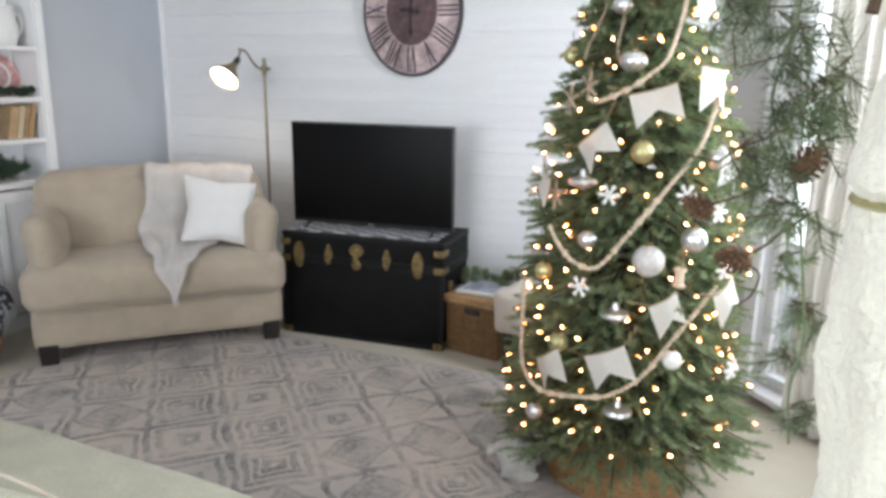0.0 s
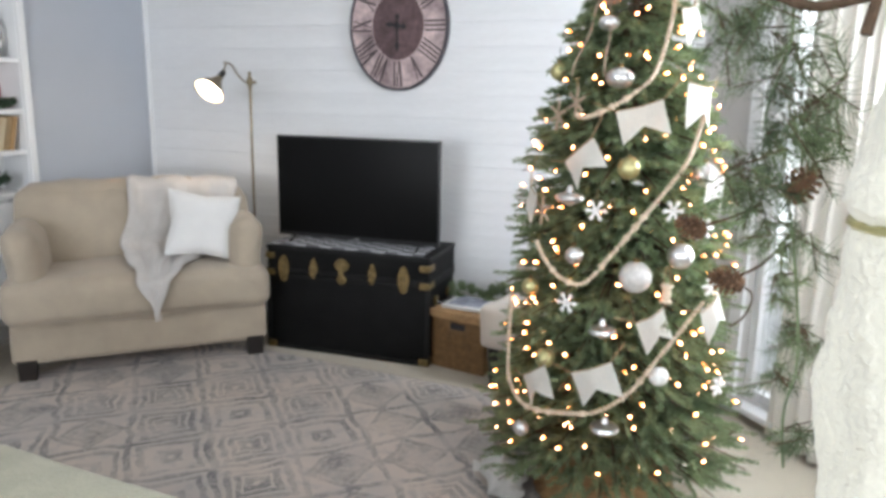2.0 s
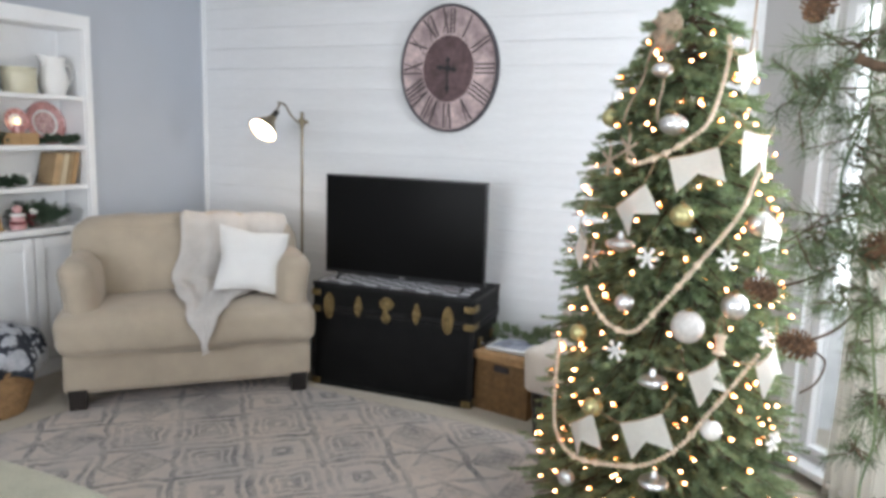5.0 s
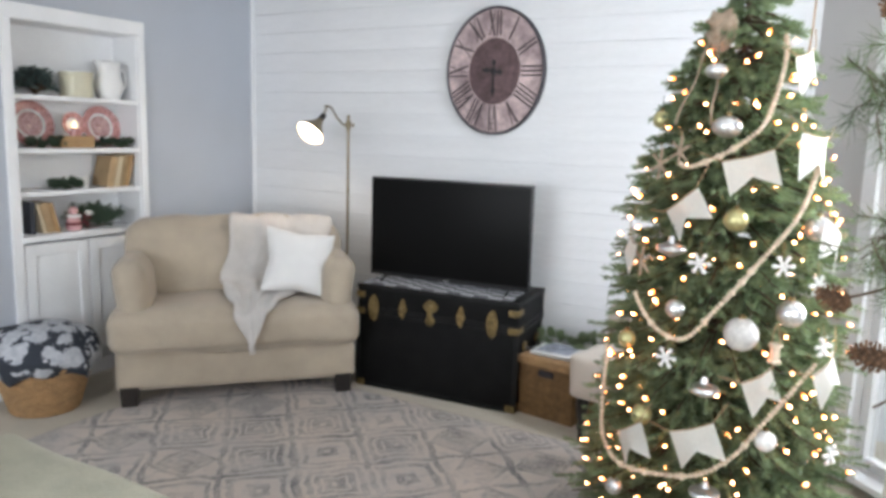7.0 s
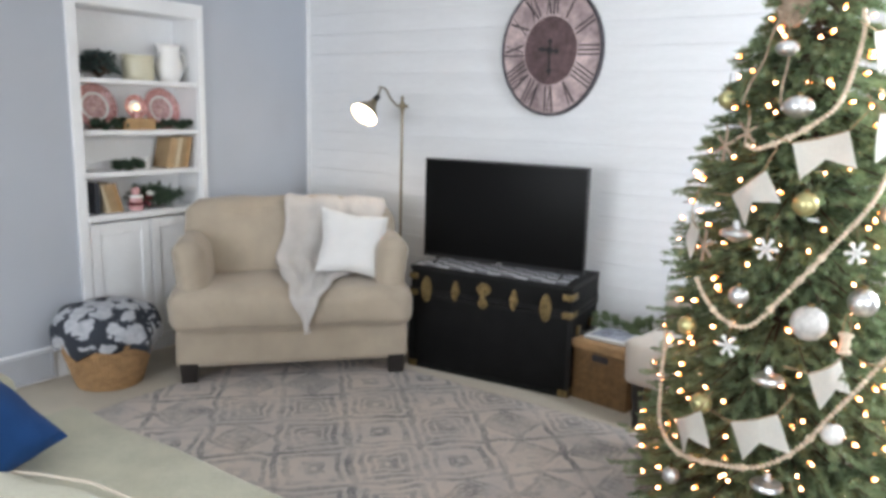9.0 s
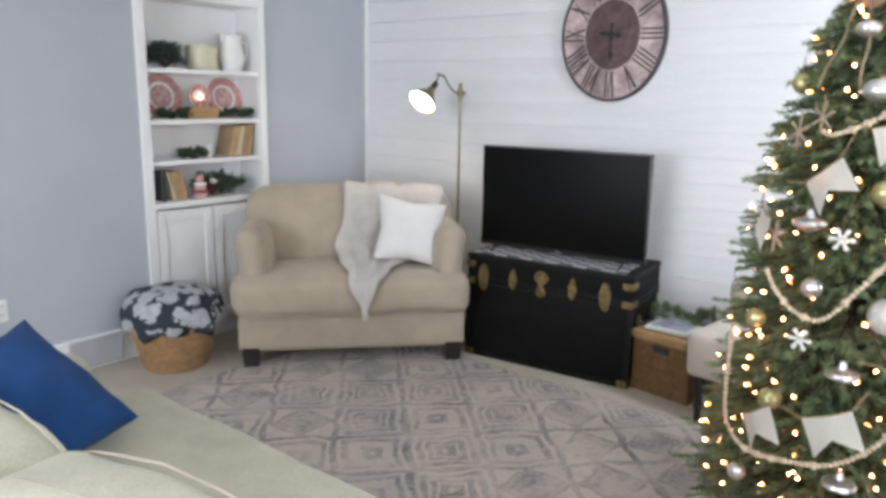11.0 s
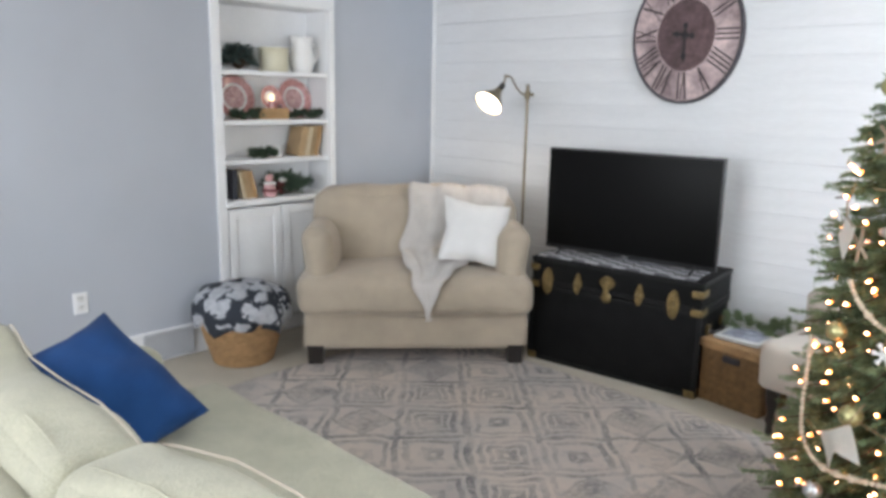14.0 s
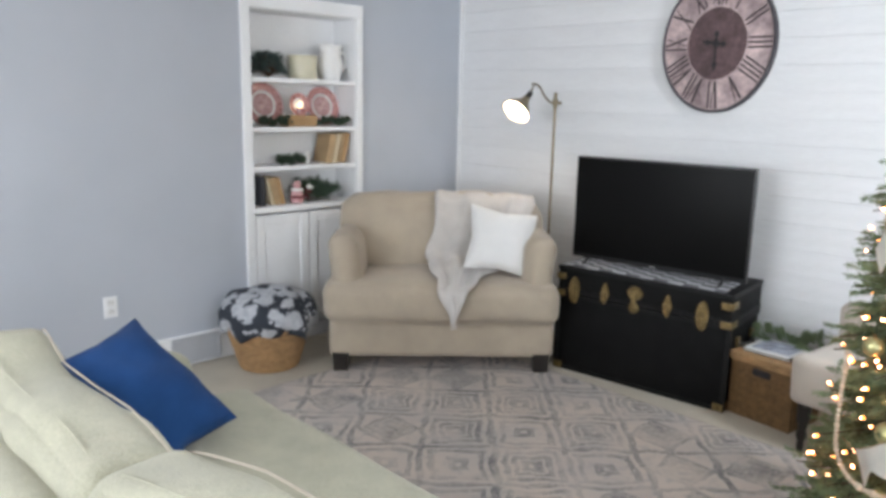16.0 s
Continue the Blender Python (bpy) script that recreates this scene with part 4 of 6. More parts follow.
def twig_spray(bm, base, d, length, rng, rad=0.05, count=70, twigs=5, width=0.002):
    """A branch with side twigs, all set with needles."""
    d = Vector(d).normalized()
    sprig(bm, base, d, length, rad, count, rng, 0.0, width)
    for k in range(twigs):
        f = 0.15 + 0.75 * k / max(1, twigs)
        side = d.orthogonal().normalized()
        side.rotate(Matrix.Rotation(rng.random() * 6.28, 3, d))
        sprig(bm, Vector(base) + d * length * f, (d * 0.8 + side * 0.8), length * (0.75 - 0.5 * f), rad * 0.85, max(10, int(count * 0.5)), rng, 0.0, width)


def greenery(name, m, label, length, n, spread, rad, mat, seed, category="greenery", cnt=90, width=0.0017):
    rng = random.Random(seed)
    g = thing(name, m, label, category)
    bm, st = bmesh.new(), bmesh.new()
    pts = []
    for i in range(n):
        f = (i + 0.5) / n
        p = Vector((length * (f - 0.5), rng.uniform(-spread, spread) * 0.4, 0.012 + rng.random() * spread * 0.35))
        pts.append((length * (f - 0.5), 0, 0.012))
        d = Vector((rng.uniform(-1, 1), rng.uniform(-1, 1), rng.uniform(0.0, 0.8)))
        twig_spray(bm, p, d, spread * rng.uniform(0.6, 1.0), rng, rad, cnt, 3, width)
    for v in bm.verts:
        v.co.z = max(v.co.z, 0.001)
    tube(st, pts if len(pts) > 1 else [(0, 0, 0.01), (0.02, 0, 0.01)], 0.003, 5)
    part("needles", bm, mat, g)
    part("stem", st, M_BARK, g)
    return g


greenery("pine_garland", pose(2.62, -0.012, 0.3445, 0, 0, -4), "green pine sprig lying behind the magazine", 0.40, 16, 0.10, 0.035, M_NEEDLE, 3)


# ---- cream accent chair behind the tree ----
def accent_chair():
    c = thing("accent_chair", pose(3.12, -0.29, 0, 0, 0, -8), "cream upholstered accent chair with dark turned legs", "chair")
    part("seat", softbox((0, -0.03, 0.355), (0.60, 0.50, 0.22), 0.035, 12, (0.01, 0.01, 0.02), 0.01, 6), M_CREAMUPH, c)
    part("backrest", softbox((-0.03, 0.18, 0.505), (0.54, 0.12, 0.31), 0.04, 10, (0, 0.015, 0.03), 0.008, 6), M_CREAMUPH, c)
    prof = [(0.012, 0.0), (0.018, 0.02), (0.015, 0.05), (0.026, 0.08), (0.018, 0.11), (0.03, 0.17), (0.032, 0.26), (0.001, 0.26)]
    for x in (-0.24, 0.24):
        for y in (-0.22, 0.20):
            part("leg", lathe(bmesh.new(), prof, 14, pose(x, y, 0)), M_DKWOOD, c, "dark turned wooden leg")


accent_chair()


# ---- basket with folded blanket ----
def floral_material():
    m = bpy.data.materials.new("charcoal_floral_cotton")
    m.use_nodes = True
    n, l = m.node_tree.nodes, m.node_tree.links
    b = n["Principled BSDF"]
    b.inputs["Roughness"].default_value = 0.95
    tc = n.new("ShaderNodeTexCoord")
    wob = n.new("ShaderNodeTexNoise")
    wob.inputs["Scale"].default_value, wob.inputs["Detail"].default_value = 22, 4
    l.new(tc.outputs["Object"], wob.inputs["Vector"])
    ad = n.new("ShaderNodeMixRGB")
    ad.blend_type = "LINEAR_LIGHT"
    ad.inputs[0].default_value = 0.055
    l.new(tc.outputs["Object"], ad.inputs[1])
    l.new(wob.outputs["Color"], ad.inputs[2])
    vo = n.new("ShaderNodeTexVoronoi")
    vo.inputs["Scale"].default_value = 8.5
    l.new(ad.outputs[0], vo.inputs["Vector"])
    rp = n.new("ShaderNodeMapRange")
    rp.inputs[1].default_value, rp.inputs[2].default_value = 0.50, 0.56
    l.new(vo.outputs["Distance"], rp.inputs[0])
    v2 = n.new("ShaderNodeTexNoise")
    v2.inputs["Scale"].default_value, v2.inputs["Detail"].default_value = 34, 5
    l.new(tc.outputs["Object"], v2.inputs["Vector"])
    pet = n.new("ShaderNodeMix")
    pet.data_type = "RGBA"
    l.new(v2.outputs["Fac"], pet.inputs[0])
    pet.inputs[6].default_value, pet.inputs[7].default_value = (0.20, 0.22, 0.26, 1), (0.62, 0.63, 0.65, 1)
    mx = n.new("ShaderNodeMix")
    mx.data_type = "RGBA"
    l.new(rp.outputs[0], mx.inputs[0])
    l.new(pet.outputs[2], mx.inputs[6])
    mx.inputs[7].default_value = (0.028, 0.034, 0.045, 1)
    l.new(mx.outputs[2], b.inputs["Base Color"])
    return m


BASKET = pose(0.235, -1.735, 0.0)


def basket():
    t = thing("wicker_basket", BASKET, "round honey-coloured wicker floor basket", "basket")
    prof = [(0.001, 0.0), (0.155, 0.0), (0.17, 0.02), (0.245, 0.25), (0.25, 0.27), (0.238, 0.27), (0.232, 0.25), (0.16, 0.03), (0.001, 0.03)]
    body = part("body", lathe(bmesh.new(), prof, 40), M_WICKERLT, t)
    bm = bmesh.new()
    for j in range(17):
        z = 0.012 + j * 0.0155
        r = 0.168 + 0.077 * (z / 0.25)
        for k in range(36):
            a0, a1 = 2 * math.pi * (k + 0.5 * (j % 2)) / 36, 2 * math.pi * (k + 0.96 + 0.5 * (j % 2)) / 36
            am = (a0 + a1) / 2
            vs = [bm.verts.new((r * math.cos(a), r * math.sin(a), z + s)) for a, s in ((a0, -0.007), (a1, -0.007), (a1, 0.007), (a0, 0.007))]
            top = [bm.verts.new(((r + 0.006) * math.cos(am + s * 0.05), (r + 0.006) * math.sin(am + s * 0.05), z)) for s in (-1, 1)]
            bm.faces.new((vs[0], vs[1], top[1], top[0]))
            bm.faces.new((vs[2], vs[3], top[0], top[1]))
            bm.faces.new((vs[1], vs[2], top[1]))
            bm.faces.new((vs[3], vs[0], top[0]))
    part("weave", bm, M_WICKERLT, body)
    part("rim", tube(bmesh.new(), [(0.248 * math.cos(k * math.pi / 24), 0.248 * math.sin(k * math.pi / 24), 0.272) for k in range(49)], 0.011, 8), M_WICKERLT, t)


basket()


def floral_blanket():
    """A stuffed blanket that spills over the basket's rim."""
    t = thing("floral_blanket", BASKET, "charcoal and white floral blanket heaped in the basket", "blanket")
    bm = bmesh.new()
    seg, prof = 64, [(0.0, 0.475), (0.08, 0.472), (0.15, 0.462), (0.21, 0.435), (0.255, 0.395), (0.282, 0.345), (0.286, 0.30), (0.275, 0.262), (0.262, 0.235)]
    rings = []
    rng = random.Random(8)
    hem = [rng.uniform(-0.03, 0.05) for _ in range(16)]
    for i, (r, z) in enumerate([(v.x, v.y) for v in smooth_line([(a, b, 0) for a, b in prof], 3)][1:]):
        ring = []
        for k in range(seg):
            a = 2 * math.pi * k / seg
            q = k / seg * 16
            h0, h1 = hem[int(q) % 16], hem[(int(q) + 1) % 16]
            drop = (h0 + (h1 - h0) * (q % 1)) * max(0, (i - 14) / 10)
            p = Vector((r * math.cos(a), r * math.sin(a), z - drop))
            p += Vector(noise.noise_vector(p * 9)) * 0.02 + Vector((math.cos(a), math.sin(a), 0)) * 0.012 * math.sin(a * 9) * i / 24
            p.x = max(p.x, -0.285)
            ring.append(bm.verts.new(p))
        rings.append(ring)
    top = bm.verts.new((0, 0, 0.477))
    for k in range(seg):
        bm.faces.new((top, rings[0][k], rings[0][(k + 1) % seg]))
    for a, b in zip(rings, rings[1:]):
        for k in range(seg):
            bm.faces.new((a[k], b[k], b[(k + 1) % seg], a[(k + 1) % seg]))
    c = part("cloth", bm, floral_material(), t)
    sol = c.modifiers.new("thickness", "SOLIDIFY")
    sol.thickness = 0.012


floral_blanket()


# ---- large pale sofa in the foreground ----
def foreground_sofa():
    s = thing("sofa", pose(0, 0, 0), "pale green chenille sofa with piped back cushions", "sofa")
    part("base", softbox((2.415, -3.13, 0.21), (2.03, 0.90, 0.28), 0.04, 12, lump=0.006), M_SOFA2, s)
    for x in (1.50, 3.32):
        for y in (-2.78, -3.48):
            part("foot", B((x, y, 0.045), (0.07, 0.07, 0.09), 0.006), M_DKWOOD, s)
    part("seat_cushion", softbox((2.39, -2.915, 0.41), (1.76, 0.64, 0.18), 0.065, 22, (0.01, 0.01, 0.02), 0.008, 4, 4), M_SOFA2, s)
    for x in (1.455, 3.34):
        part("armrest", softbox((x, -3.16, 0.42), (0.15, 0.72, 0.47), 0.06, 12, (0.01, 0.01, 0.01), 0.008, 5, x), M_SOFA2, s)
    part("back_frame", softbox((2.41, -3.55, 0.46), (2.0, 0.14, 0.54), 0.065, 12, lump=0.008), M_SOFA2, s)
    for k, (x, w, cz, h, tilt) in enumerate(((1.955, 1.02, 0.605, 0.35, 0.05), (2.85, 0.77, 0.680, 0.40, 0.13))):
        def sag(p):
            """Cushions lean back; their top edges dip where they are pressed and rise at the far corner."""
            top = max(0.0, min(1.0, p.z / (h / 2)))
            dz = tilt * p.x + 0.010 * math.sin(p.x * 9 + k)
            if k == 0:
                dz += top * 0.11 * math.exp(-((p.x + 0.50) / 0.20) ** 2)
            return Vector((p.x, p.y - 0.12 * p.z, p.z + dz))
        o = Vector((x, -3.36, cz))
        c = part("back_cushion", softbox(o, (w, 0.23, h), 0.06, 22, (0.02, 0.045, 0.03), 0.016, 5, k * 3.0 + 1, sag), M_SOFA2, s)
        for sy, rad, mat in ((0.092, 0.0030, M_PIPE), (-0.06, 0.0024, M_SOFA2)):
            pts = []
            n = 80
            for q in range(n + 1):
                a = 2 * math.pi * q / n
                cx, cz_ = math.cos(a), math.sin(a)
                px = math.copysign(abs(cx) ** 0.28, cx) * (w / 2 - 0.012)
                pz = math.copysign(abs(cz_) ** 0.28, cz_) * (h / 2 - 0.003)
                pz += 0.03 * (1 - (px / (w / 2)) ** 2) * (1 if pz > 0 else -1) * (0.8 if sy > 0 else 0.98)
                pts.append(sag(Vector((px, sy, pz))) + o)
            part("piping", tube(bmesh.new(), pts, rad, 7), mat, c, "pinkish piping cord" if sy > 0 else "")


foreground_sofa()


def blue_pillow():
    e1, e2 = Vector((0.372, 0.147, -0.257)), Vector((0.264, -0.95, -0.33))
    c = Vector((1.765, -2.995, 0.710)) + e2.normalized() * 0.12
    p = thing("throw_pillow", axes(c, e1, e2), "navy blue velvet throw pillow propped on the sofa", "pillow")
    part("cover", pillow_bm(0.49, 0.33, 0.19, 26, 7, 0.10, 0.026), M_BLUEV, p)


blue_pillow()


# ---- shelf contents ----
def leaf_cluster(name, m, label, radius, height, n, mat, seed, leaf=0.03, category="plant"):
    rng = random.Random(seed)
    g = thing(name, m, label, category)
    bm, st = bmesh.new(), bmesh.new()
    for i in range(n):
        d = Vector((rng.uniform(-1, 1), rng.uniform(-1, 1), rng.uniform(0.3, 1.6))).normalized()
        ln = height * rng.uniform(0.45, 1.0)
        tip = Vector((d.x * radius, d.y * min(radius, 0.08), 0.01 + d.z * ln))
        if i % 3 == 0:
            tube(st, [(0, 0, 0.005), tip * 0.5 + Vector((0, 0, 0.02)), tip], 0.0018, 4)
        a = Vector((rng.uniform(-1, 1), rng.uniform(-1, 1), rng.uniform(-0.4, 1))).normalized()
        b = a.orthogonal().normalized()
        c = a.cross(b)
        L = leaf * rng.uniform(0.6, 1.2)
        vs = [bm.verts.new(tip + q) for q in (Vector(), a * L * 0.5 + b * L * 0.28 + c * L * 0.08, a * L, a * L * 0.5 - b * L * 0.28 + c * L * 0.08)]
        md = bm.verts.new(tip + a * L * 0.5 - c * L * 0.05)
        for k in range(4):
            bm.faces.new((vs[k], vs[(k + 1) % 4], md))
    for v in bm.verts:
        v.co.z = max(v.co.z, 0.001)
        v.co.y = max(min(v.co.y, 0.10), -0.10)
    part("leaves", bm, mat, g)
    part("stems", st, M_BARK, g)
    return g


def shelf_pose(y, z, x=-0.12, rz=90):
    return pose(XL + x, y, z + 0.014, 0, 0, rz)


def plate(y, z, dia, label, rim, ctr):
    """A transferware plate that stands on its edge and leans on the back panel."""
    m = pose(XL - 0.175, y, z + 0.014, 0, 78, 0)
    t = thing("plate", m @ Matrix.Translation((-dia / 2, 0, 0)), label, "plate", "plates on the shelf")
    r = dia / 2
    part("rim", lathe(bmesh.new(), [(r * 0.62, 0.004), (r * 0.96, 0.014), (r, 0.017), (r * 0.99, 0.013), (r * 0.6, 0.0)], 40), rim, t)
    part("band", lathe(bmesh.new(), [(r * 0.53, 0.0015), (r * 0.64, 0.0055), (r * 0.63, 0.0005), (r * 0.5, -0.002)], 40), M_WHITECER, t)
    part("well", lathe(bmesh.new(), [(r * 0.54, 0.002), (0.001, 0.002), (0.001, -0.004), (r * 0.54, -0.004)], 40), ctr, t)


def shelf_things():
    z1, z2, z3, z4 = SHELVES[0], SHELVES[1], SHELVES[2], 0.8915
    leaf_cluster("potted_eucalyptus", shelf_pose(-1.445, z1), "dark grey-green eucalyptus bunch on the shelf", 0.12, 0.15, 560, M_LEAFD, 11, 0.042)
    c = thing("stoneware_crock", shelf_pose(-1.185, z1), "pale cream stoneware crock", "crock")
    part("body", lathe(bmesh.new(), [(0.001, 0), (0.086, 0), (0.092, 0.01), (0.094, 0.12), (0.090, 0.130), (0.097, 0.137), (0.097, 0.15), (0.086, 0.15), (0.084, 0.02), (0.001, 0.015)], 32), M_CREAMCER, c)
    p = thing("pitcher", shelf_pose(-0.985, z1, -0.10), "white ceramic pitcher with looped handle", "pitcher")
    part("body", lathe(bmesh.new(), [(0.001, 0), (0.062, 0), (0.066, 0.01), (0.082, 0.06), (0.084, 0.10), (0.07, 0.16), (0.066, 0.19), (0.078, 0.225), (0.072, 0.225), (0.06, 0.19), (0.07, 0.06), (0.001, 0.02)], 32), M_WHITECER, p)
    part("handle", tube(bmesh.new(), smooth_line([(0.064, 0, 0.185), (0.105, 0, 0.18), (0.122, 0, 0.13), (0.105, 0, 0.075), (0.078, 0, 0.06)], 6), 0.009, 8), M_WHITECER, p)
    part("spout", lathe(bmesh.new(), [(0.012, 0.185), (0.03, 0.215), (0.034, 0.232), (0.028, 0.23)], 14, pose(-0.058, 0, 0)), M_WHITECER, p)
    plate(-1.435, z2, 0.275, "large red and white transferware plate", M_RED, M_REDCTR)
    plate(-0.985, z2, 0.262, "large red and white transferware plate", M_RED, M_REDCTR)
    bx = thing("wooden_box", shelf_pose(-1.245, z2, -0.085), "small raw pine box on the shelf", "box")
    part("front_board", B((0, -0.042, 0.036), (0.215, 0.01, 0.07), 0.002), M_PINEBOX, bx)
    part("rear_board", B((0, 0.042, 0.036), (0.215, 0.01, 0.07), 0.002), M_PINEBOX, bx)
    for x in (-0.1, 0.1):
        part("end_board", B((x, 0, 0.036), (0.012, 0.074, 0.07), 0.002), M_PINEBOX, bx)
    part("divider", B((0.0, -0.0485, 0.036), (0.008, 0.004, 0.07), 0.001), M_PINEBOX, bx)
    part("bottom_board", B((0, 0, 0.006), (0.19, 0.074, 0.008)), M_PINEBOX, bx)
    m = pose(XL - 0.10, -1.23, z2 + 0.084, 0, 80, 0)
    sp = thing("dessert_plate", m @ Matrix.Translation((-0.068, 0, 0)), "small red plate reflecting the lamp, standing in the box", "plate")
    part("rim", lathe(bmesh.new(), [(0.042, 0.003), (0.070, 0.012), (0.075, 0.014), (0.073, 0.010), (0.04, 0.0)], 32), M_RED, sp)
    part("well", lathe(bmesh.new(), [(0.043, 0.003), (0.028, 0.001), (0.001, 0.001), (0.001, -0.003), (0.043, -0.002)], 32), M_WHITECER, sp)
    # Glowing bead on a small cup, added for the plate's reflected glint.
    cd = thing("plate_glint", shelf_pose(-1.235, z2 + 0.0, -0.085), "small added glow for the glint on the plate", "candle")
    part("cup", lathe(bmesh.new(), [(0.001, 0.0), (0.018, 0.0), (0.019, 0.118), (0.017, 0.118), (0.016, 0.11), (0.001, 0.11)], 16, pose(0, 0, 0.0)), M_RED, cd)
    part("flame", lathe(bmesh.new(), [(0.001, 0.112), (0.012, 0.12), (0.016, 0.135), (0.011, 0.15), (0.001, 0.158)], 14), glow("glint_glow", (1.0, 0.72, 0.42), 2.6), cd, "warm bead added as the plate's reflected glint")
    greenery("pine_garland", shelf_pose(-1.45, z2, -0.06), "short green pine garland on the shelf", 0.24, 16, 0.065, 0.03, M_SHELFPINE, 21)
    greenery("pine_garland", shelf_pose(-0.985, z2, -0.06), "short green pine garland on the shelf", 0.22, 15, 0.065, 0.03, M_SHELFPINE, 22)
    greenery("pine_garland", shelf_pose(-1.295, z3, -0.08), "short green pine sprig on the shelf", 0.18, 14, 0.07, 0.03, M_SHELFPINE, 23)
    cup = thing("glass_cup", shelf_pose(-1.17, z3, -0.13), "small pale ceramic cup", "cup")
    part("body", lathe(bmesh.new(), [(0.001, 0), (0.03, 0), (0.036, 0.07), (0.033, 0.07), (0.027, 0.006), (0.001, 0.006)], 20), M_WHITECER, cup)

    def book(y, z, th, h, d, lean, mat, label):
        w = thing("book", pose(XL - 0.11, y, z + 0.0145, lean, 0, 0), label, "book", "books on the shelves")
        part("page_block", B((-0.002, 0, h / 2), (d - 0.008, th - 0.006, h - 0.008)), M_PAGES, w)
        cv = bmesh.new()
        for s in (-1, 1):
            box(cv, (0, s * (th / 2 - 0.0015), h / 2), (d, 0.003, h), 0.001)
        box(cv, (d / 2 - 0.0015, 0, h / 2), (0.003, th - 0.006, h), 0.001)
        part("cover", cv, mat, w)

    y = -1.075
    for k, (th, h, d, mt) in enumerate(((0.05, 0.195, 0.15, M_TAN), (0.036, 0.20, 0.145, M_PAGES), (0.03, 0.205, 0.14, M_TAN), (0.03, 0.205, 0.14, M_PINEBOX))):
        book(y + th / 2, z3, th, h, d, -13, mt, "worn tan clothbound book leaning on the shelf")
        y += th + 0.006
    y = -1.565
    for k, (th, h, d, mt, lb, ln) in enumerate(((0.032, 0.185, 0.15, M_CHARBOOK, "upright charcoal clothbound book on the shelf", 0), (0.018, 0.18, 0.14, M_PAGES, "worn cream book leaning on the shelf", 14),
                                                 (0.045, 0.18, 0.145, M_TAN, "worn tan clothbound book leaning on the shelf", 14), (0.03, 0.178, 0.14, M_PINEBOX, "worn brown book leaning on the shelf", 14))):
        book(y + th / 2 + (0.046 if ln else 0), z4, th, h, d, ln, mt, lb)
        y += th + 0.004
    f = thing("figurine", shelf_pose(-1.285, z4, -0.06), "small faded pink and white cloth figurine", "figurine")
    part("body", lathe(bmesh.new(), [(0.001, 0), (0.036, 0), (0.046, 0.02), (0.040, 0.055), (0.032, 0.082), (0.001, 0.086)], 18), M_PINK, f)
    part("collar", lathe(bmesh.new(), [(0.030, 0.076), (0.044, 0.080), (0.044, 0.092), (0.022, 0.098)], 18), M_WHITECER, f)
    part("top", softbox((0, 0, 0.118), (0.05, 0.05, 0.055), 0.024, 6, lump=0.006, lscale=30), M_PINK, f)
    part("sash", lathe(bmesh.new(), [(0.044, 0.030), (0.049, 0.034), (0.047, 0.046), (0.041, 0.050)], 18), M_CHERRY, f, "dark red cloth band")
    bc = thing("berry_cluster", shelf_pose(-1.20, z4, -0.07), "dark red berries and white cotton tuft on the counter", "berries")
    rng = random.Random(6)
    for k in range(16):
        q = Vector((rng.uniform(-0.035, 0.035), rng.uniform(-0.02, 0.02), 0.014 + 0.095 * rng.random()))
        part("berry", lathe(bmesh.new(), [(0.013 * math.sin(math.pi * i / 6), -0.013 * math.cos(math.pi * i / 6)) for i in range(7)], 9, Matrix.Translation(q)), M_CHERRY, bc)
    part("cotton_tuft", softbox((0.012, -0.02, 0.10), (0.05, 0.03, 0.035), 0.015, 6, lump=0.012, lscale=40), M_FUR, bc)
    part("stalk", tube(bmesh.new(), [(0, 0, 0.001), (0.004, 0, 0.06), (0.01, -0.01, 0.11)], 0.003, 6), M_BARK, bc)
    greenery("pine_garland", shelf_pose(-1.13, z4, -0.10), "bushy green pine sprig standing on the bookcase counter", 0.22, 30, 0.15, 0.035, M_SHELFPINE, 25)


shelf_things()


# ---- Christmas tree ----
TX, TY = 3.60, -1.22
TZ = (0.0, 0.22, 0.84, 1.185, 1.6, 1.8, 2.0, 2.18)
TR = (0.50, 0.485, 0.405, 0.37, 0.28, 0.215, 0.11, 0.02)


def tree_r(z):
    return float(np.interp(z, TZ, TR))


def on_tree(deg, z, k=1.0):
    r = tree_r(z) * k
    return Vector((r * math.cos(radians(deg)), r * math.sin(radians(deg)), z))


TREE = pose(TX, TY, 0)


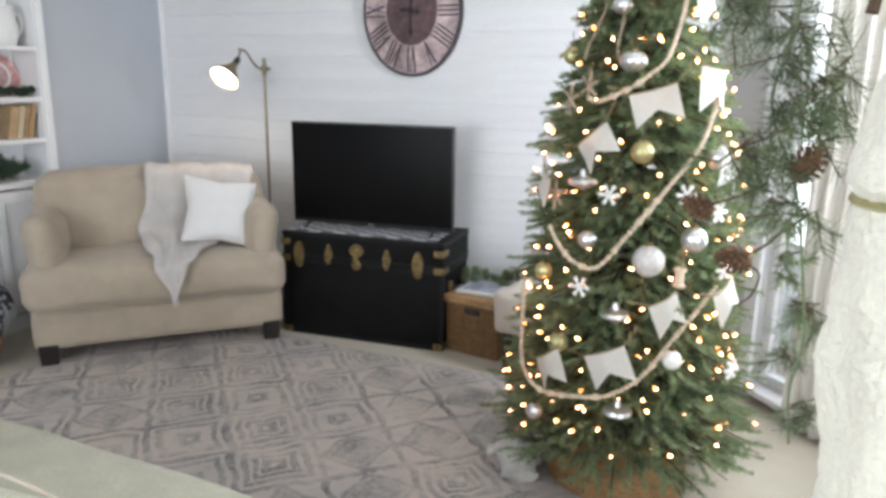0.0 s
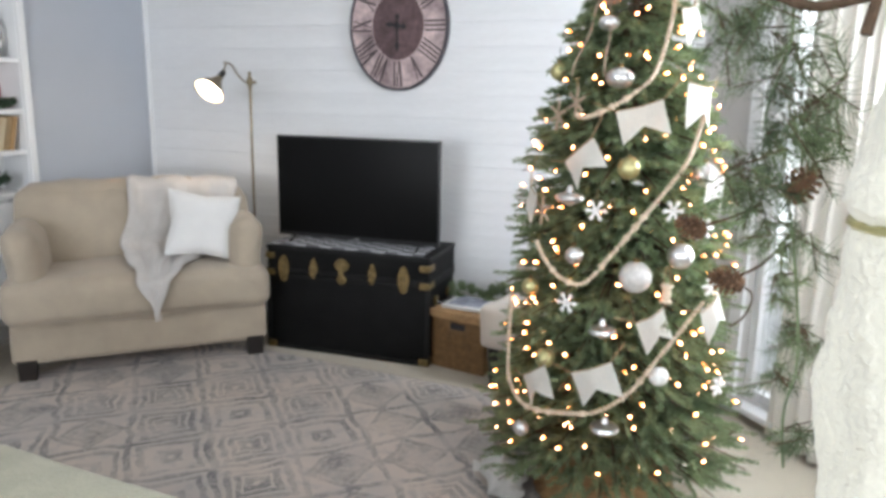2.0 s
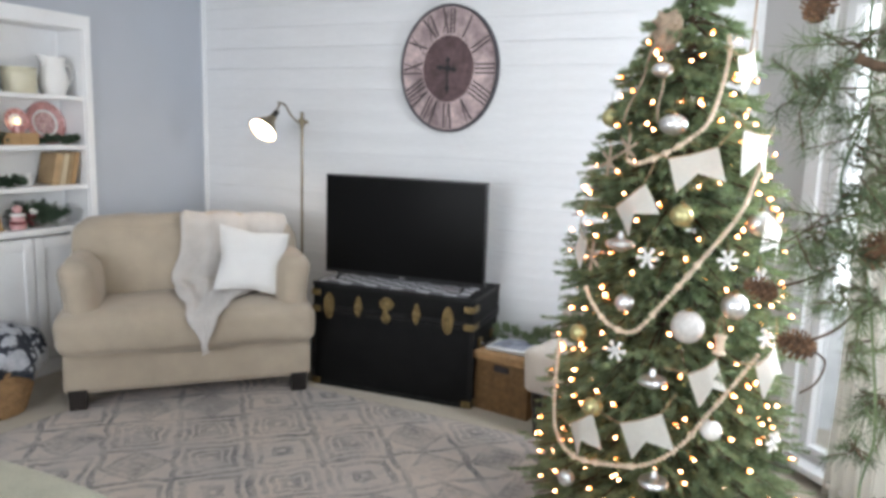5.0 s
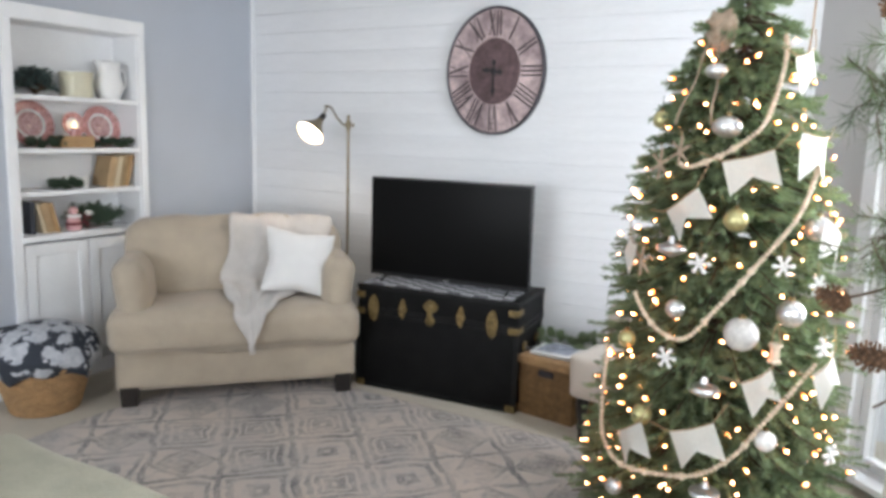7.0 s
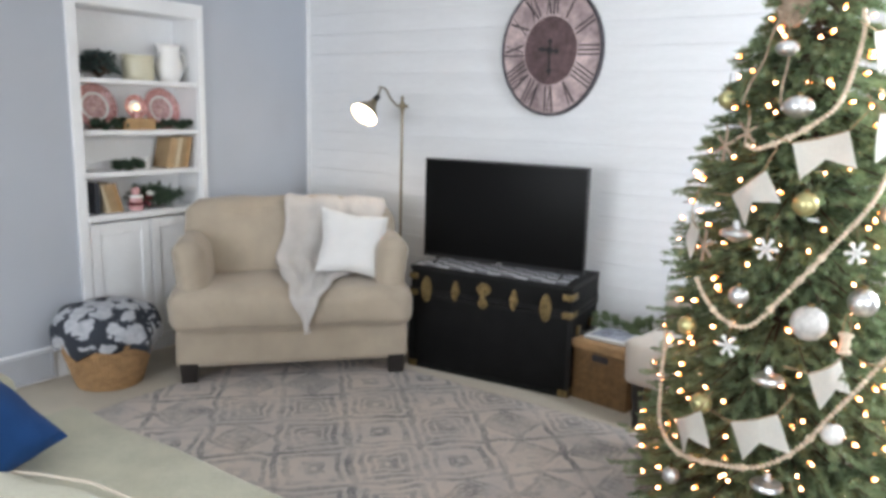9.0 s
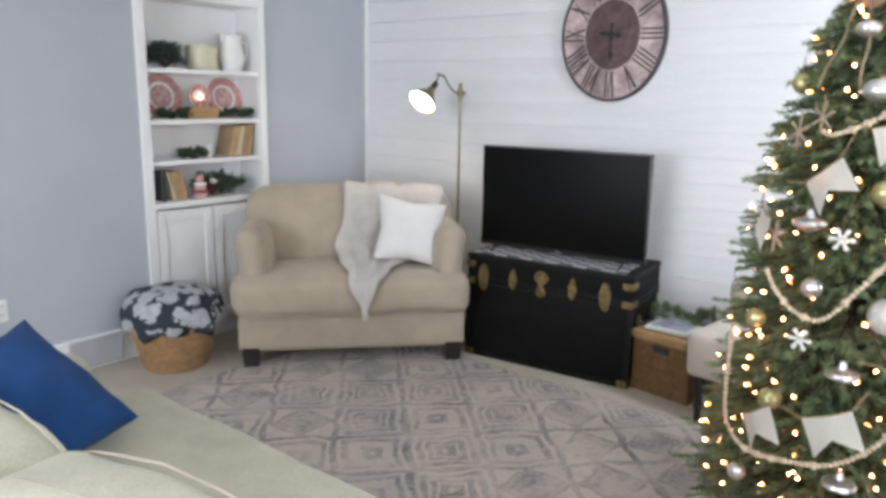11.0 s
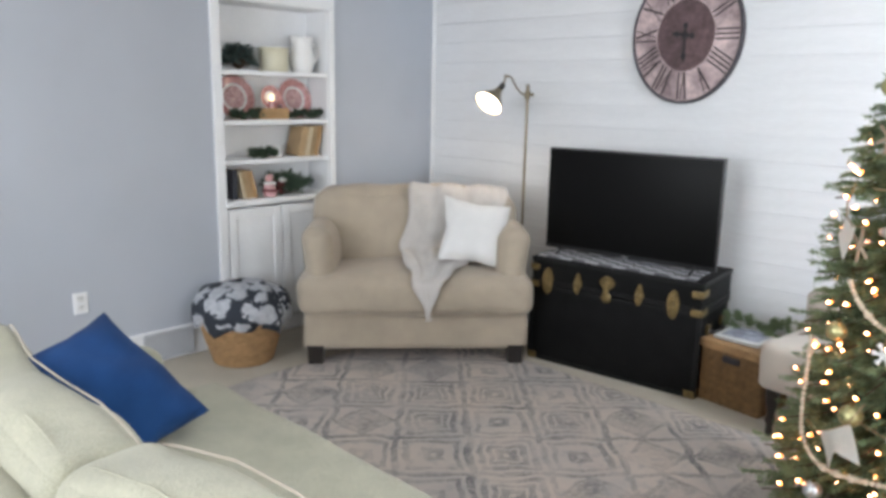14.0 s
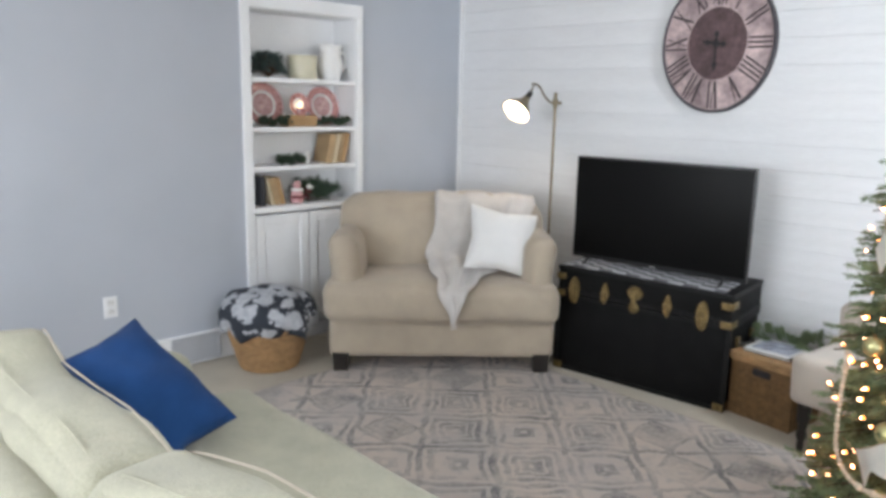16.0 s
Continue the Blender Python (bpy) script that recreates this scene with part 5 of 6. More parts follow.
def christmas_tree():
    t = thing("christmas_tree", TREE, "green artificial fir Christmas tree, full and slim", "tree")
    part("trunk", tube(bmesh.new(), [(0, 0, 0.0), (0, 0, 1.2), (0, 0, 2.15)], [0.022, 0.018, 0.008], 10), M_BARK, t)
    rng = random.Random(17)
    bm, wood = bmesh.new(), bmesh.new()
    z, row = 0.20, 0
    while z < 2.12:
        r = tree_r(z)
        n = max(5, int(2 * math.pi * r / 0.115))
        for k in range(n):
            a = 2 * math.pi * (k + 0.5 * (row % 2) + rng.uniform(-0.25, 0.25)) / n
            zz = z + rng.uniform(-0.06, 0.06)
            ext = r * rng.uniform(0.86, 1.07)
            d = Vector((math.cos(a), math.sin(a), 0))
            root = Vector((0, 0, zz + 0.03 + 0.10 * r))
            tip = d * ext + Vector((0, 0, zz + rng.uniform(-0.05, 0.02)))
            tube(wood, [root, (root + tip) / 2 + Vector((0, 0, 0.01)), tip], [0.005, 0.004, 0.002], 4)
            ax = (tip - root).normalized()
            # main tip and its side tips
            for q, (f, sp, ln) in enumerate(((0.66, 0.0, 0.36), (0.50, 0.75, 0.26), (0.50, -0.75, 0.26), (0.74, 0.55, 0.20), (0.74, -0.55, 0.20), (0.34, 0.6, 0.2), (0.34, -0.6, 0.2), (0.16, 0.3, 0.25))):
                if q > 4 and q < 7 and r < 0.18:
                    continue
                side = Vector((-d.y, d.x, 0)) * sp
                dd = (ax + side + Vector((0, 0, rng.uniform(-0.12, 0.30)))).normalized()
                base = root + (tip - root) * f
                length = max(0.05, ln * r * rng.uniform(0.85, 1.2) + 0.02)
                sprig(bm, base, dd, length, 0.029 * rng.uniform(0.85, 1.15), int(18 + length * 210), rng, 0.0, 0.0036)
        z += 0.058 if z < 1.3 else 0.046
        row += 1
    for k in range(10):
        sprig(bm, (0, 0, 2.06 + 0.012 * k), (math.cos(k * 2.4), math.sin(k * 2.4), 1.3), 0.07, 0.03, 26, rng, 0, 0.0022)
    part("crown", bm, M_NEEDLE, t, "dense green needled branches")
    part("limb_wood", wood, M_BARK, t)


christmas_tree()


def tree_collar():
    c = thing("tree_collar", TREE, "woven honey wicker collar round the tree foot", "basket")
    part("body", lathe(bmesh.new(), [(0.27, 0.0), (0.275, 0.01), (0.22, 0.24), (0.222, 0.255), (0.208, 0.255), (0.205, 0.24), (0.255, 0.01)], 40), M_WICKERLT, c)
    bm = bmesh.new()
    for j in range(15):
        z = 0.012 + j * 0.016
        r = 0.274 - 0.054 * z / 0.24
        for k in range(32):
            am = 2 * math.pi * (k + 0.5 * (j % 2)) / 32
            q = [bm.verts.new((rr * math.cos(am + s * 0.093), rr * math.sin(am + s * 0.093), z + h)) for rr, s, h in ((r, -1, -0.007), (r, 1, -0.007), (r + 0.006, 0.4, 0), (r + 0.006, -0.4, 0), (r, 1, 0.007), (r, -1, 0.007))]
            bm.faces.new((q[0], q[1], q[2], q[3]))
            bm.faces.new((q[3], q[2], q[4], q[5]))
    part("weave", bm, M_WICKERLT, c)
    f = thing("fur_throw", pose(3.235, -1.43, 0.012), "white faux fur bundle beside the tree foot", "fur")
    part("fur", softbox((0, 0, 0.085), (0.14, 0.18, 0.17), 0.09, 14, (0.02, 0.02, 0.03), 0.05, 16, 9), M_FUR, f)


tree_collar()


def string_lights():
    s = thing("string_lights", TREE, "warm white string lights wound round the tree, lit", "string lights")
    rng = random.Random(31)
    bm = bmesh.new()
    lathe(bm, [(0.0006, -0.009), (0.0034, -0.008), (0.0044, -0.005), (0.0042, -0.001), (0.0034, 0.003), (0.0022, 0.006), (0.0006, 0.008)], 8)
    first, wire = None, []
    n = 290
    for i in range(n):
        f = i / (n - 1)
        z = 0.28 + 1.72 * (1 - (1 - f * 0.985) ** 0.72)
        a = -90 + (rng.uniform(-105, 105) if i % 5 else 180 + rng.uniform(-75, 75))
        p = on_tree(a, z + rng.uniform(-0.035, 0.035), rng.uniform(0.74, 1.04))
        wire.append(on_tree(f * 360 * 9, z, 0.88))
        if first is None:
            first = part("bulb", bm, (M_BULB, M_BULBHALO), s, "tiny glowing warm bulb")
            # Rear faces take the amber halo colour.
            for f in first.data.polygons:
                f.material_index = 1 if f.center.z < -0.002 else 0
            ob = first
        else:
            ob = new("bulb", first.data)
            ob.parent = s
        ob.matrix_local = Matrix.Translation(p) @ (Vector((p.x, p.y, rng.uniform(-0.2, 0.3))) + Vector((rng.uniform(-0.25, 0.25), rng.uniform(-0.25, 0.25), 0))).to_track_quat("Z", "Y").to_matrix().to_4x4()
    part("wire", tube(bmesh.new(), wire, 0.0012, 4), M_WIRE, s)


string_lights()


def hang_loop(bm, p, h=0.035):
    tube(bm, [p, p + Vector((0.002, 0, h))], 0.0012, 4)


def ball(deg, z, r, mat, label, k=1.03, squash=1.0):
    p = on_tree(deg, z, k)
    o = thing("bauble", TREE @ Matrix.Translation(p), label, "ornament", "ornaments on the tree")
    prof = [(r * math.sin(math.pi * i / 14), -r * squash * math.cos(math.pi * i / 14)) for i in range(15)]
    part("sphere", lathe(bmesh.new(), prof, 24), mat, o)
    part("cap", lathe(bmesh.new(), [(r * 0.22, r * squash * 0.94), (r * 0.22, r * squash + 0.008), (0.001, r * squash + 0.01)], 12), M_BRASS, o)
    bm = bmesh.new()
    hang_loop(bm, Vector((0, 0, r * squash + 0.008)), 0.045)
    part("hook", bm, M_WIRE, o)


def ornaments():
    for deg, z, r in ((-78, 1.32, 0.036), (-110, 0.668, 0.034), (-125, 0.892, 0.030), (-140, 1.622, 0.030)):
        ball(deg, z, r, M_GOLDGRN, "matte champagne gold glass bauble")
    for deg, z, r in ((-101, 1.029, 0.030), (-118, 0.40, 0.028), (-51, 1.046, 0.042), (-35, 1.30, 0.04)):
        ball(deg, z, r, M_SILVER, "mercury silver glass bauble")
    ball(-72, 0.978, 0.052, M_RIBBED, "large pearl white ribbed glass bauble")
    ball(-60, 0.658, 0.033, M_PEARL, "pearl white round glass bauble")
    ball(-101, 1.776, 0.035, M_SILVER, "squat silver glass bauble", squash=0.7)
    ball(-87, 1.601, 0.045, M_SILVER, "squat silver glass bauble with copper tip", squash=0.75)
    for deg, z in ((-107, 1.214), (-85, 0.796), (-81, 0.478)):
        p = on_tree(deg, z, 1.03)
        o = thing("spinning_top_ornament", TREE @ Matrix.Translation(p), "silver spinning-top glass ornament", "ornament", "ornaments on the tree")
        part("disc", lathe(bmesh.new(), [(0.001, -0.028), (0.012, -0.024), (0.044, -0.008), (0.048, 0.0), (0.044, 0.009), (0.014, 0.02), (0.008, 0.04), (0.001, 0.042)], 26), M_SILVER, o)
        bm = bmesh.new()
        hang_loop(bm, Vector((0, 0, 0.04)), 0.04)
        part("hook", bm, M_WIRE, o)
    for deg, z in ((-92, 1.182), (-56, 1.19), (-102, 0.872), (-34, 0.94), (-30, 0.60), (-38, 1.13)):
        p = on_tree(deg, z, 1.05)
        d = Vector((math.cos(radians(deg)), math.sin(radians(deg)), 0))
        o = thing("snowflake_ornament", TREE @ axes(p, Vector((-d.y, d.x, 0)), (0, 0, 1)), "white beaded snowflake ornament", "ornament", "ornaments on the tree")
        bm = bmesh.new()
        for k in range(6):
            a = k * math.pi / 3
            u = Vector((math.cos(a), math.sin(a), 0))
            tube(bm, [Vector(), u * 0.027], 0.0025, 6)
            for f, rr in ((0.42, 0.0065), (0.75, 0.0065), (1.0, 0.008)):
                lathe(bm, [(rr * math.sin(math.pi * i / 6), -rr * math.cos(math.pi * i / 6)) for i in range(7)], 8, Matrix.Translation(u * 0.029 * f))
        part("bead_star", bm, M_PEARL, o)
        bm = bmesh.new()
        tube(bm, [(0, 0.03, 0), (0, 0.07, -0.01)], 0.001, 4)
        part("loop", bm, M_TWINE, o)
    p = on_tree(-58, 0.928, 1.05)
    o = thing("spool_ornament", TREE @ Matrix.Translation(p), "pale wooden thread spool ornament on twine", "ornament", "ornaments on the tree")
    part("spool", lathe(bmesh.new(), [(0.001, -0.03), (0.02, -0.03), (0.02, -0.022), (0.014, -0.02), (0.014, 0.02), (0.02, 0.022), (0.02, 0.03), (0.001, 0.03)], 16), M_BEAD, o)
    part("twine_loop", tube(bmesh.new(), [(0.012, 0, 0.03), (0.005, 0, 0.085), (0, 0, 0.09), (-0.006, 0, 0.085), (-0.012, 0, 0.03)], 0.0018, 5), M_TWINE, o)
    for deg, z in ((-113, 1.52), (-126, 1.476), (-122, 1.16)):
        p = on_tree(deg, z, 1.05)
        o = thing("twine_star_ornament", TREE @ Matrix.Translation(p), "rustic twig and twine ornament", "ornament", "ornaments on the tree")
        bm = bmesh.new()
        for k in range(3):
            a = k * math.pi / 3 + 0.4
            u = Vector((math.cos(a) * 0.7, -math.cos(a) * 0.5, math.sin(a))) * 0.05
            tube(bm, [-u, u], 0.005, 6)
        part("twig_cross", bm, M_BURLAP, o)
        part("tie", tube(bmesh.new(), [(0, 0, 0.0), (0, 0, 0.07)], 0.002, 5), M_TWINE, o)


ornaments()


def pennant(deg, z, w, h, tilt, turn):
    p = on_tree(deg, z, 1.18 if deg > -50 else 1.07)
    n = Vector((math.cos(radians(deg + turn)), math.sin(radians(deg + turn)), 0.12))
    m = axes(p, Vector((-n.y, n.x, 0)), (0, 0, 1)) @ Matrix.Rotation(radians(tilt), 4, "Z")
    o = thing("paper_pennant", TREE @ m, "white swallow-tailed book page pennant on twine", "pennant", "pennants on the tree")
    bm = bmesh.new()
    nx, nz = 8, 6
    g = {}
    for side in (0, 1):
        for i in range(nx + 1):
            for j in range(nz + 1):
                u, v = i / nx * 2 - 1, j / nz
                low = -h * (1.0 - 0.42 * (1 - abs(u)))
                g[side, i, j] = bm.verts.new((u * w / 2, low * v + h / 2, 0.008 * math.cos(u * 2.4) + 0.012 * v * v + (0.0012 if side else 0)))
    for i in range(nx):
        for j in range(nz):
            bm.faces.new((g[1, i, j], g[1, i, j + 1], g[1, i + 1, j + 1], g[1, i + 1, j]))
            bm.faces.new((g[0, i, j], g[0, i + 1, j], g[0, i + 1, j + 1], g[0, i, j + 1]))
    part("page", bm, M_PAPERW, o)
    part("twine", tube(bmesh.new(), [(-w / 2 - 0.06, h / 2 + 0.045, -0.02), (-w / 2, h / 2 + 0.002, 0.004), (0, h / 2 - 0.003, 0.010), (w / 2, h / 2 + 0.002, 0.004), (w / 2 + 0.06, h / 2 + 0.045, -0.02)], 0.002, 5), M_TWINE, o)


for args in ((-72, 1.462, 0.15, 0.11, 16, -6), (-100, 1.325, 0.14, 0.11, 38, -14), (-130, 1.19, 0.12, 0.12, -25, -25), (-110, 0.572, 0.13, 0.115, 34, -12), (-85, 0.625, 0.14, 0.12, 24, -4),
             (-63, 0.81, 0.11, 0.12, 22, 20), (-43, 1.51, 0.15, 0.14, -6, 20), (-38, 1.25, 0.14, 0.13, -30, 20), (-40, 0.86, 0.13, 0.13, 25, 20), (-37, 1.775, 0.12, 0.12, 18, 20)):
    pennant(*args)


def bead_garland(points, label):
    g = thing("bead_garland", TREE, label, "bead garland", "bead strands on the tree")
    line = smooth_line([on_tree(d, z, 1.09) for d, z in points], 40)
    first, acc, last, size = None, 0.0, line[0], 0.0145
    rng = random.Random(5)
    for p in line[1:]:
        acc += (p - last).length
        last = p
        if acc >= size * 0.92:
            acc = 0.0
            if first is None:
                bm = bmesh.new()
                lathe(bm, [(0.001, -0.0076), (0.006, -0.006), (0.0082, 0.0), (0.006, 0.006), (0.001, 0.0076)], 8)
                first = part("bead", bm, M_BEAD, g)
                ob = first
            else:
                ob = new("bead", first.data)
                ob.parent = g
            k = 1.45 if rng.random() < 0.06 else rng.uniform(0.92, 1.08)
            ob.matrix_local = Matrix.Translation(p) @ Matrix.Diagonal((k, k, k, 1))
    part("string", tube(bmesh.new(), line[::6] + [line[-1]], 0.0015, 4), M_TWINE, g)


bead_garland([(-40, 1.90), (-50, 1.802), (-65, 1.627), (-77, 1.557), (-90, 1.508), (-104, 1.474), (-110, 1.485)], "pale wooden bead strand draped on the upper tree")
bead_garland([(-30, 1.52), (-39, 1.443), (-50, 1.333), (-68, 1.195), (-83, 1.051), (-94, 0.95), (-105, 0.955), (-115, 1.008), (-121, 1.06)], "pale wooden bead strand draped on the middle tree")
bead_garland([(-136, 0.86), (-134, 0.822), (-130, 0.657), (-125, 0.551), (-114, 0.499), (-98, 0.513), (-84, 0.541), (-72, 0.617), (-63, 0.713), (-54, 0.794), (-40, 0.90)], "pale wooden bead strand draped on the lower tree")


def burlap_bow():
    b = thing("burlap_bow", TREE @ pose(-0.05, -0.135, 1.905, 0, 0, -17), "brown burlap bow with long tails near the tree top", "bow")
    for k, (sx, rz, up) in enumerate(((-1, 18, 0.014), (1, -14, 0.016), (-1, -30, -0.012), (1, 34, -0.010), (1, -62, 0.024), (-1, 66, 0.022))):
        bm = bmesh.new()
        n, rows = 20, []
        for i in range(n + 1):
            a = 2 * math.pi * i / n
            c = Vector((sx * 0.025 * (1 - math.cos(a)), 0.020 * math.sin(a) - 0.004 * k, up))
            w = 0.030 + 0.006 * math.sin(a * 3 + k)
            rows.append([bm.verts.new(c + Vector((0, 0.005 * math.sin(i * 1.7 + q), q * w))) for q in (-1, -0.4, 0.3, 1)])
        for q, r in zip(rows, rows[1:]):
            for j in range(3):
                bm.faces.new((q[j], q[j + 1], r[j + 1], r[j]))
        bmesh.ops.transform(bm, matrix=Matrix.Rotation(radians(rz), 4, "Y"), verts=bm.verts[:])
        o = part("loop", bm, M_BURLAP, b)
        m_ = o.modifiers.new("thickness", "SOLIDIFY")
        m_.thickness = 0.003
    part("knot", softbox((0, -0.025, 0), (0.03, 0.03, 0.04), 0.012, 5, lump=0.006, lscale=30), M_BURLAP, b)
    for sx in (-1, 1):
        bm = bmesh.new()
        rows = []
        for i in range(16):
            f = i / 15
            z = -0.30 * f
            out = tree_r(1.905 + z) - tree_r(1.905)
            rows.append([bm.verts.new((sx * (0.012 + 0.05 * f) + w, -0.02 - out - 0.012 * math.sin(f * 9), z)) for w in (-0.003, 0.003)])
        for q, r in zip(rows, rows[1:]):
            bm.faces.new((q[0], q[1], r[1], r[0]))
        o = part("tail", bm, M_BURLAP, b)
        m_ = o.modifiers.new("thickness", "SOLIDIFY")
        m_.thickness = 0.003


burlap_bow()


def hanging_cord():
    c = thing("jute_cord", TREE, "two jute cords hanging beside the tree top from the ceiling", "cord")
    for dx in (0.0, 0.014):
        part("cord", tube(bmesh.new(), smooth_line([(0.20 + dx, -0.10, 2.5), (0.205 + dx * 0.6, -0.105, 2.2), (0.21, -0.11, 1.92), (0.20, -0.12, 1.78)], 4), 0.003, 6), M_TWINE, c)


hanging_cord()


# ---- rustic stand with pine garland and knitted throw, close to the camera ----
STAND = Vector((4.235, -3.14, 0))


def rustic_stand():
    s = thing("rustic_stand", Matrix.Translation(STAND), "rough bark branch stand with side pegs", "stand")
    part("post", tube(bmesh.new(), smooth_line([(0, 0, 0.03), (0.006, 0.004, 0.6), (-0.004, 0, 1.2), (0.004, -0.004, 1.7), (0, 0, 2.0)], 4), 0.026, 12), M_BARK, s)
    part("foot", softbox((0, 0, 0.025), (0.36, 0.36, 0.05), 0.02, 6, lump=0.006, lscale=9), M_DKWOOD, s)
    for z, l, w in ((1.629, 0.165, 0.0046), (1.666, 0.13, 0.0042), (1.80, 0.16, 0.006)):
        part("peg", tube(bmesh.new(), smooth_line([(0, -0.01, z), (-l * 0.4, -0.03, z + 0.008), (-l * 0.8, -0.035, z - 0.004), (-l, -0.04, z + 0.006)], 4), w, 8), M_BARK, s)
    part("stub", tube(bmesh.new(), [(-0.086, -0.034, 1.635), (-0.092, -0.040, 1.600)], [0.0045, 0.0055], 8), M_BARK, s)


rustic_stand()


def pine_garland_near():
    g = thing("hanging_pine_garland", pose(0, 0, 0), "long-needled pine garland with cones hung on the stand", "garland")
    rng = random.Random(12)
    vine = smooth_line([(4.13, -3.18, 1.80), (4.08, -3.15, 1.70), (4.085, -3.14, 1.60), (4.07, -3.13, 1.52), (4.10, -3.13, 1.44), (4.115, -3.12, 1.36), (4.125, -3.13, 1.28), (4.118, -3.13, 1.22), (4.124, -3.13, 1.16)], 8)
    part("vine", tube(bmesh.new(), vine, 0.0014, 6), M_PINE, g)
    bm, st = bmesh.new(), bmesh.new()
    # tufts of long needles: where, how wide, how many twigs
    tufts = (((4.035, -3.14, 1.61), 0.045, 10), ((4.07, -3.15, 1.65), 0.055, 12), ((4.085, -3.13, 1.59), 0.050, 12), ((4.115, -3.13, 1.545), 0.055, 13),
             ((4.095, -3.12, 1.51), 0.045, 11), ((4.045, -3.13, 1.475), 0.045, 9), ((4.078, -3.13, 1.46), 0.040, 9), ((4.115, -3.13, 1.41), 0.040, 8),
             ((4.08, -3.12, 1.42), 0.032, 5), ((4.094, -3.12, 1.365), 0.028, 5), ((4.128, -3.12, 1.312), 0.036, 9), ((4.110, -3.12, 1.258), 0.026, 5), ((4.13, -3.12, 1.205), 0.030, 6))
    for o, size, twigs in tufts:
        o = Vector(o)
        anchor = min(vine, key=lambda p: (p - o).length)
        tube(st, [anchor, o], 0.0011, 4)
        for _ in range(int(twigs * 1.25)):
            d = Vector((rng.uniform(-0.9, 0.9), rng.uniform(-0.7, 0.7), rng.uniform(-1.1, 0.4))).normalized()
            ln = size * rng.uniform(0.45, 1.0)
            q = o + Vector((rng.uniform(-1, 1), rng.uniform(-1, 1), rng.uniform(-1.2, 0.8))) * size * 0.55
            tube(st, [o, q, q + d * ln], 0.0008, 4)
            sprig(bm, q, d, ln, size * rng.uniform(0.55, 0.95), 34, rng, 0.012 * rng.random(), 0.00062)
    part("needles", bm, M_PINE, g)
    part("twig_wood", st, M_BARK, g)
    tw = bmesh.new()
    tube(tw, smooth_line([(4.075, -3.13, 1.44), (4.05, -3.13, 1.425), (4.02, -3.135, 1.413)], 5), 0.0016, 5)
    tube(tw, smooth_line([(4.10, -3.12, 1.40), (4.08, -3.10, 1.37), (4.055, -3.085, 1.35)], 5), 0.0016, 5)
    tube(tw, smooth_line([(4.055, -3.085, 1.345), (4.075, -3.09, 1.335), (4.07, -3.09, 1.31), (4.055, -3.09, 1.295)], 5), 0.0012, 5)
    part("tendril", tw, M_BARK, g)


pine_garland_near()


def pine_cone(p, ax, size, label):
    c = thing("pine_cone", Matrix.Translation(p) @ Vector(ax).to_track_quat("Z", "Y").to_matrix().to_4x4(), label, "pine cone", "cones in the garland")
    part("core", lathe(bmesh.new(), [(0.001, -0.5 * size), (0.22 * size, -0.35 * size), (0.26 * size, 0.0), (0.12 * size, 0.4 * size), (0.001, 0.5 * size)], 12), M_CONE, c)
    bm = bmesh.new()
    n = 62
    for i in range(n):
        f = i / n
        z = (-0.48 + 0.95 * f) * size
        r = size * (0.40 * math.sin(math.pi * (0.14 + 0.80 * f)) ** 0.8)
        a = i * 2.39996
        u, v = Vector((math.cos(a), math.sin(a), 0)), Vector((-math.sin(a), math.cos(a), 0))
        b0 = u * r * 0.45 + Vector((0, 0, z))
        tip = u * r * 1.08 + Vector((0, 0, z + size * 0.09))
        w = size * 0.10
        vs = [bm.verts.new(q) for q in (b0 - v * w * 0.5, b0 + v * w * 0.5, tip + v * w * 0.8 - u * size * 0.05, tip, tip - v * w * 0.8 - u * size * 0.05, tip - Vector((0, 0, size * 0.06)))]
        bm.faces.new((vs[0], vs[1], vs[2], vs[3], vs[4]))
        bm.faces.new((vs[2], vs[1], vs[5]))
        bm.faces.new((vs[1], vs[0], vs[5]))
        bm.faces.new((vs[0], vs[4], vs[5]))
        bm.faces.new((vs[4], vs[3], vs[5]))
        bm.faces.new((vs[3], vs[2], vs[5]))
    part("cone_shell", bm, M_CONE, c)


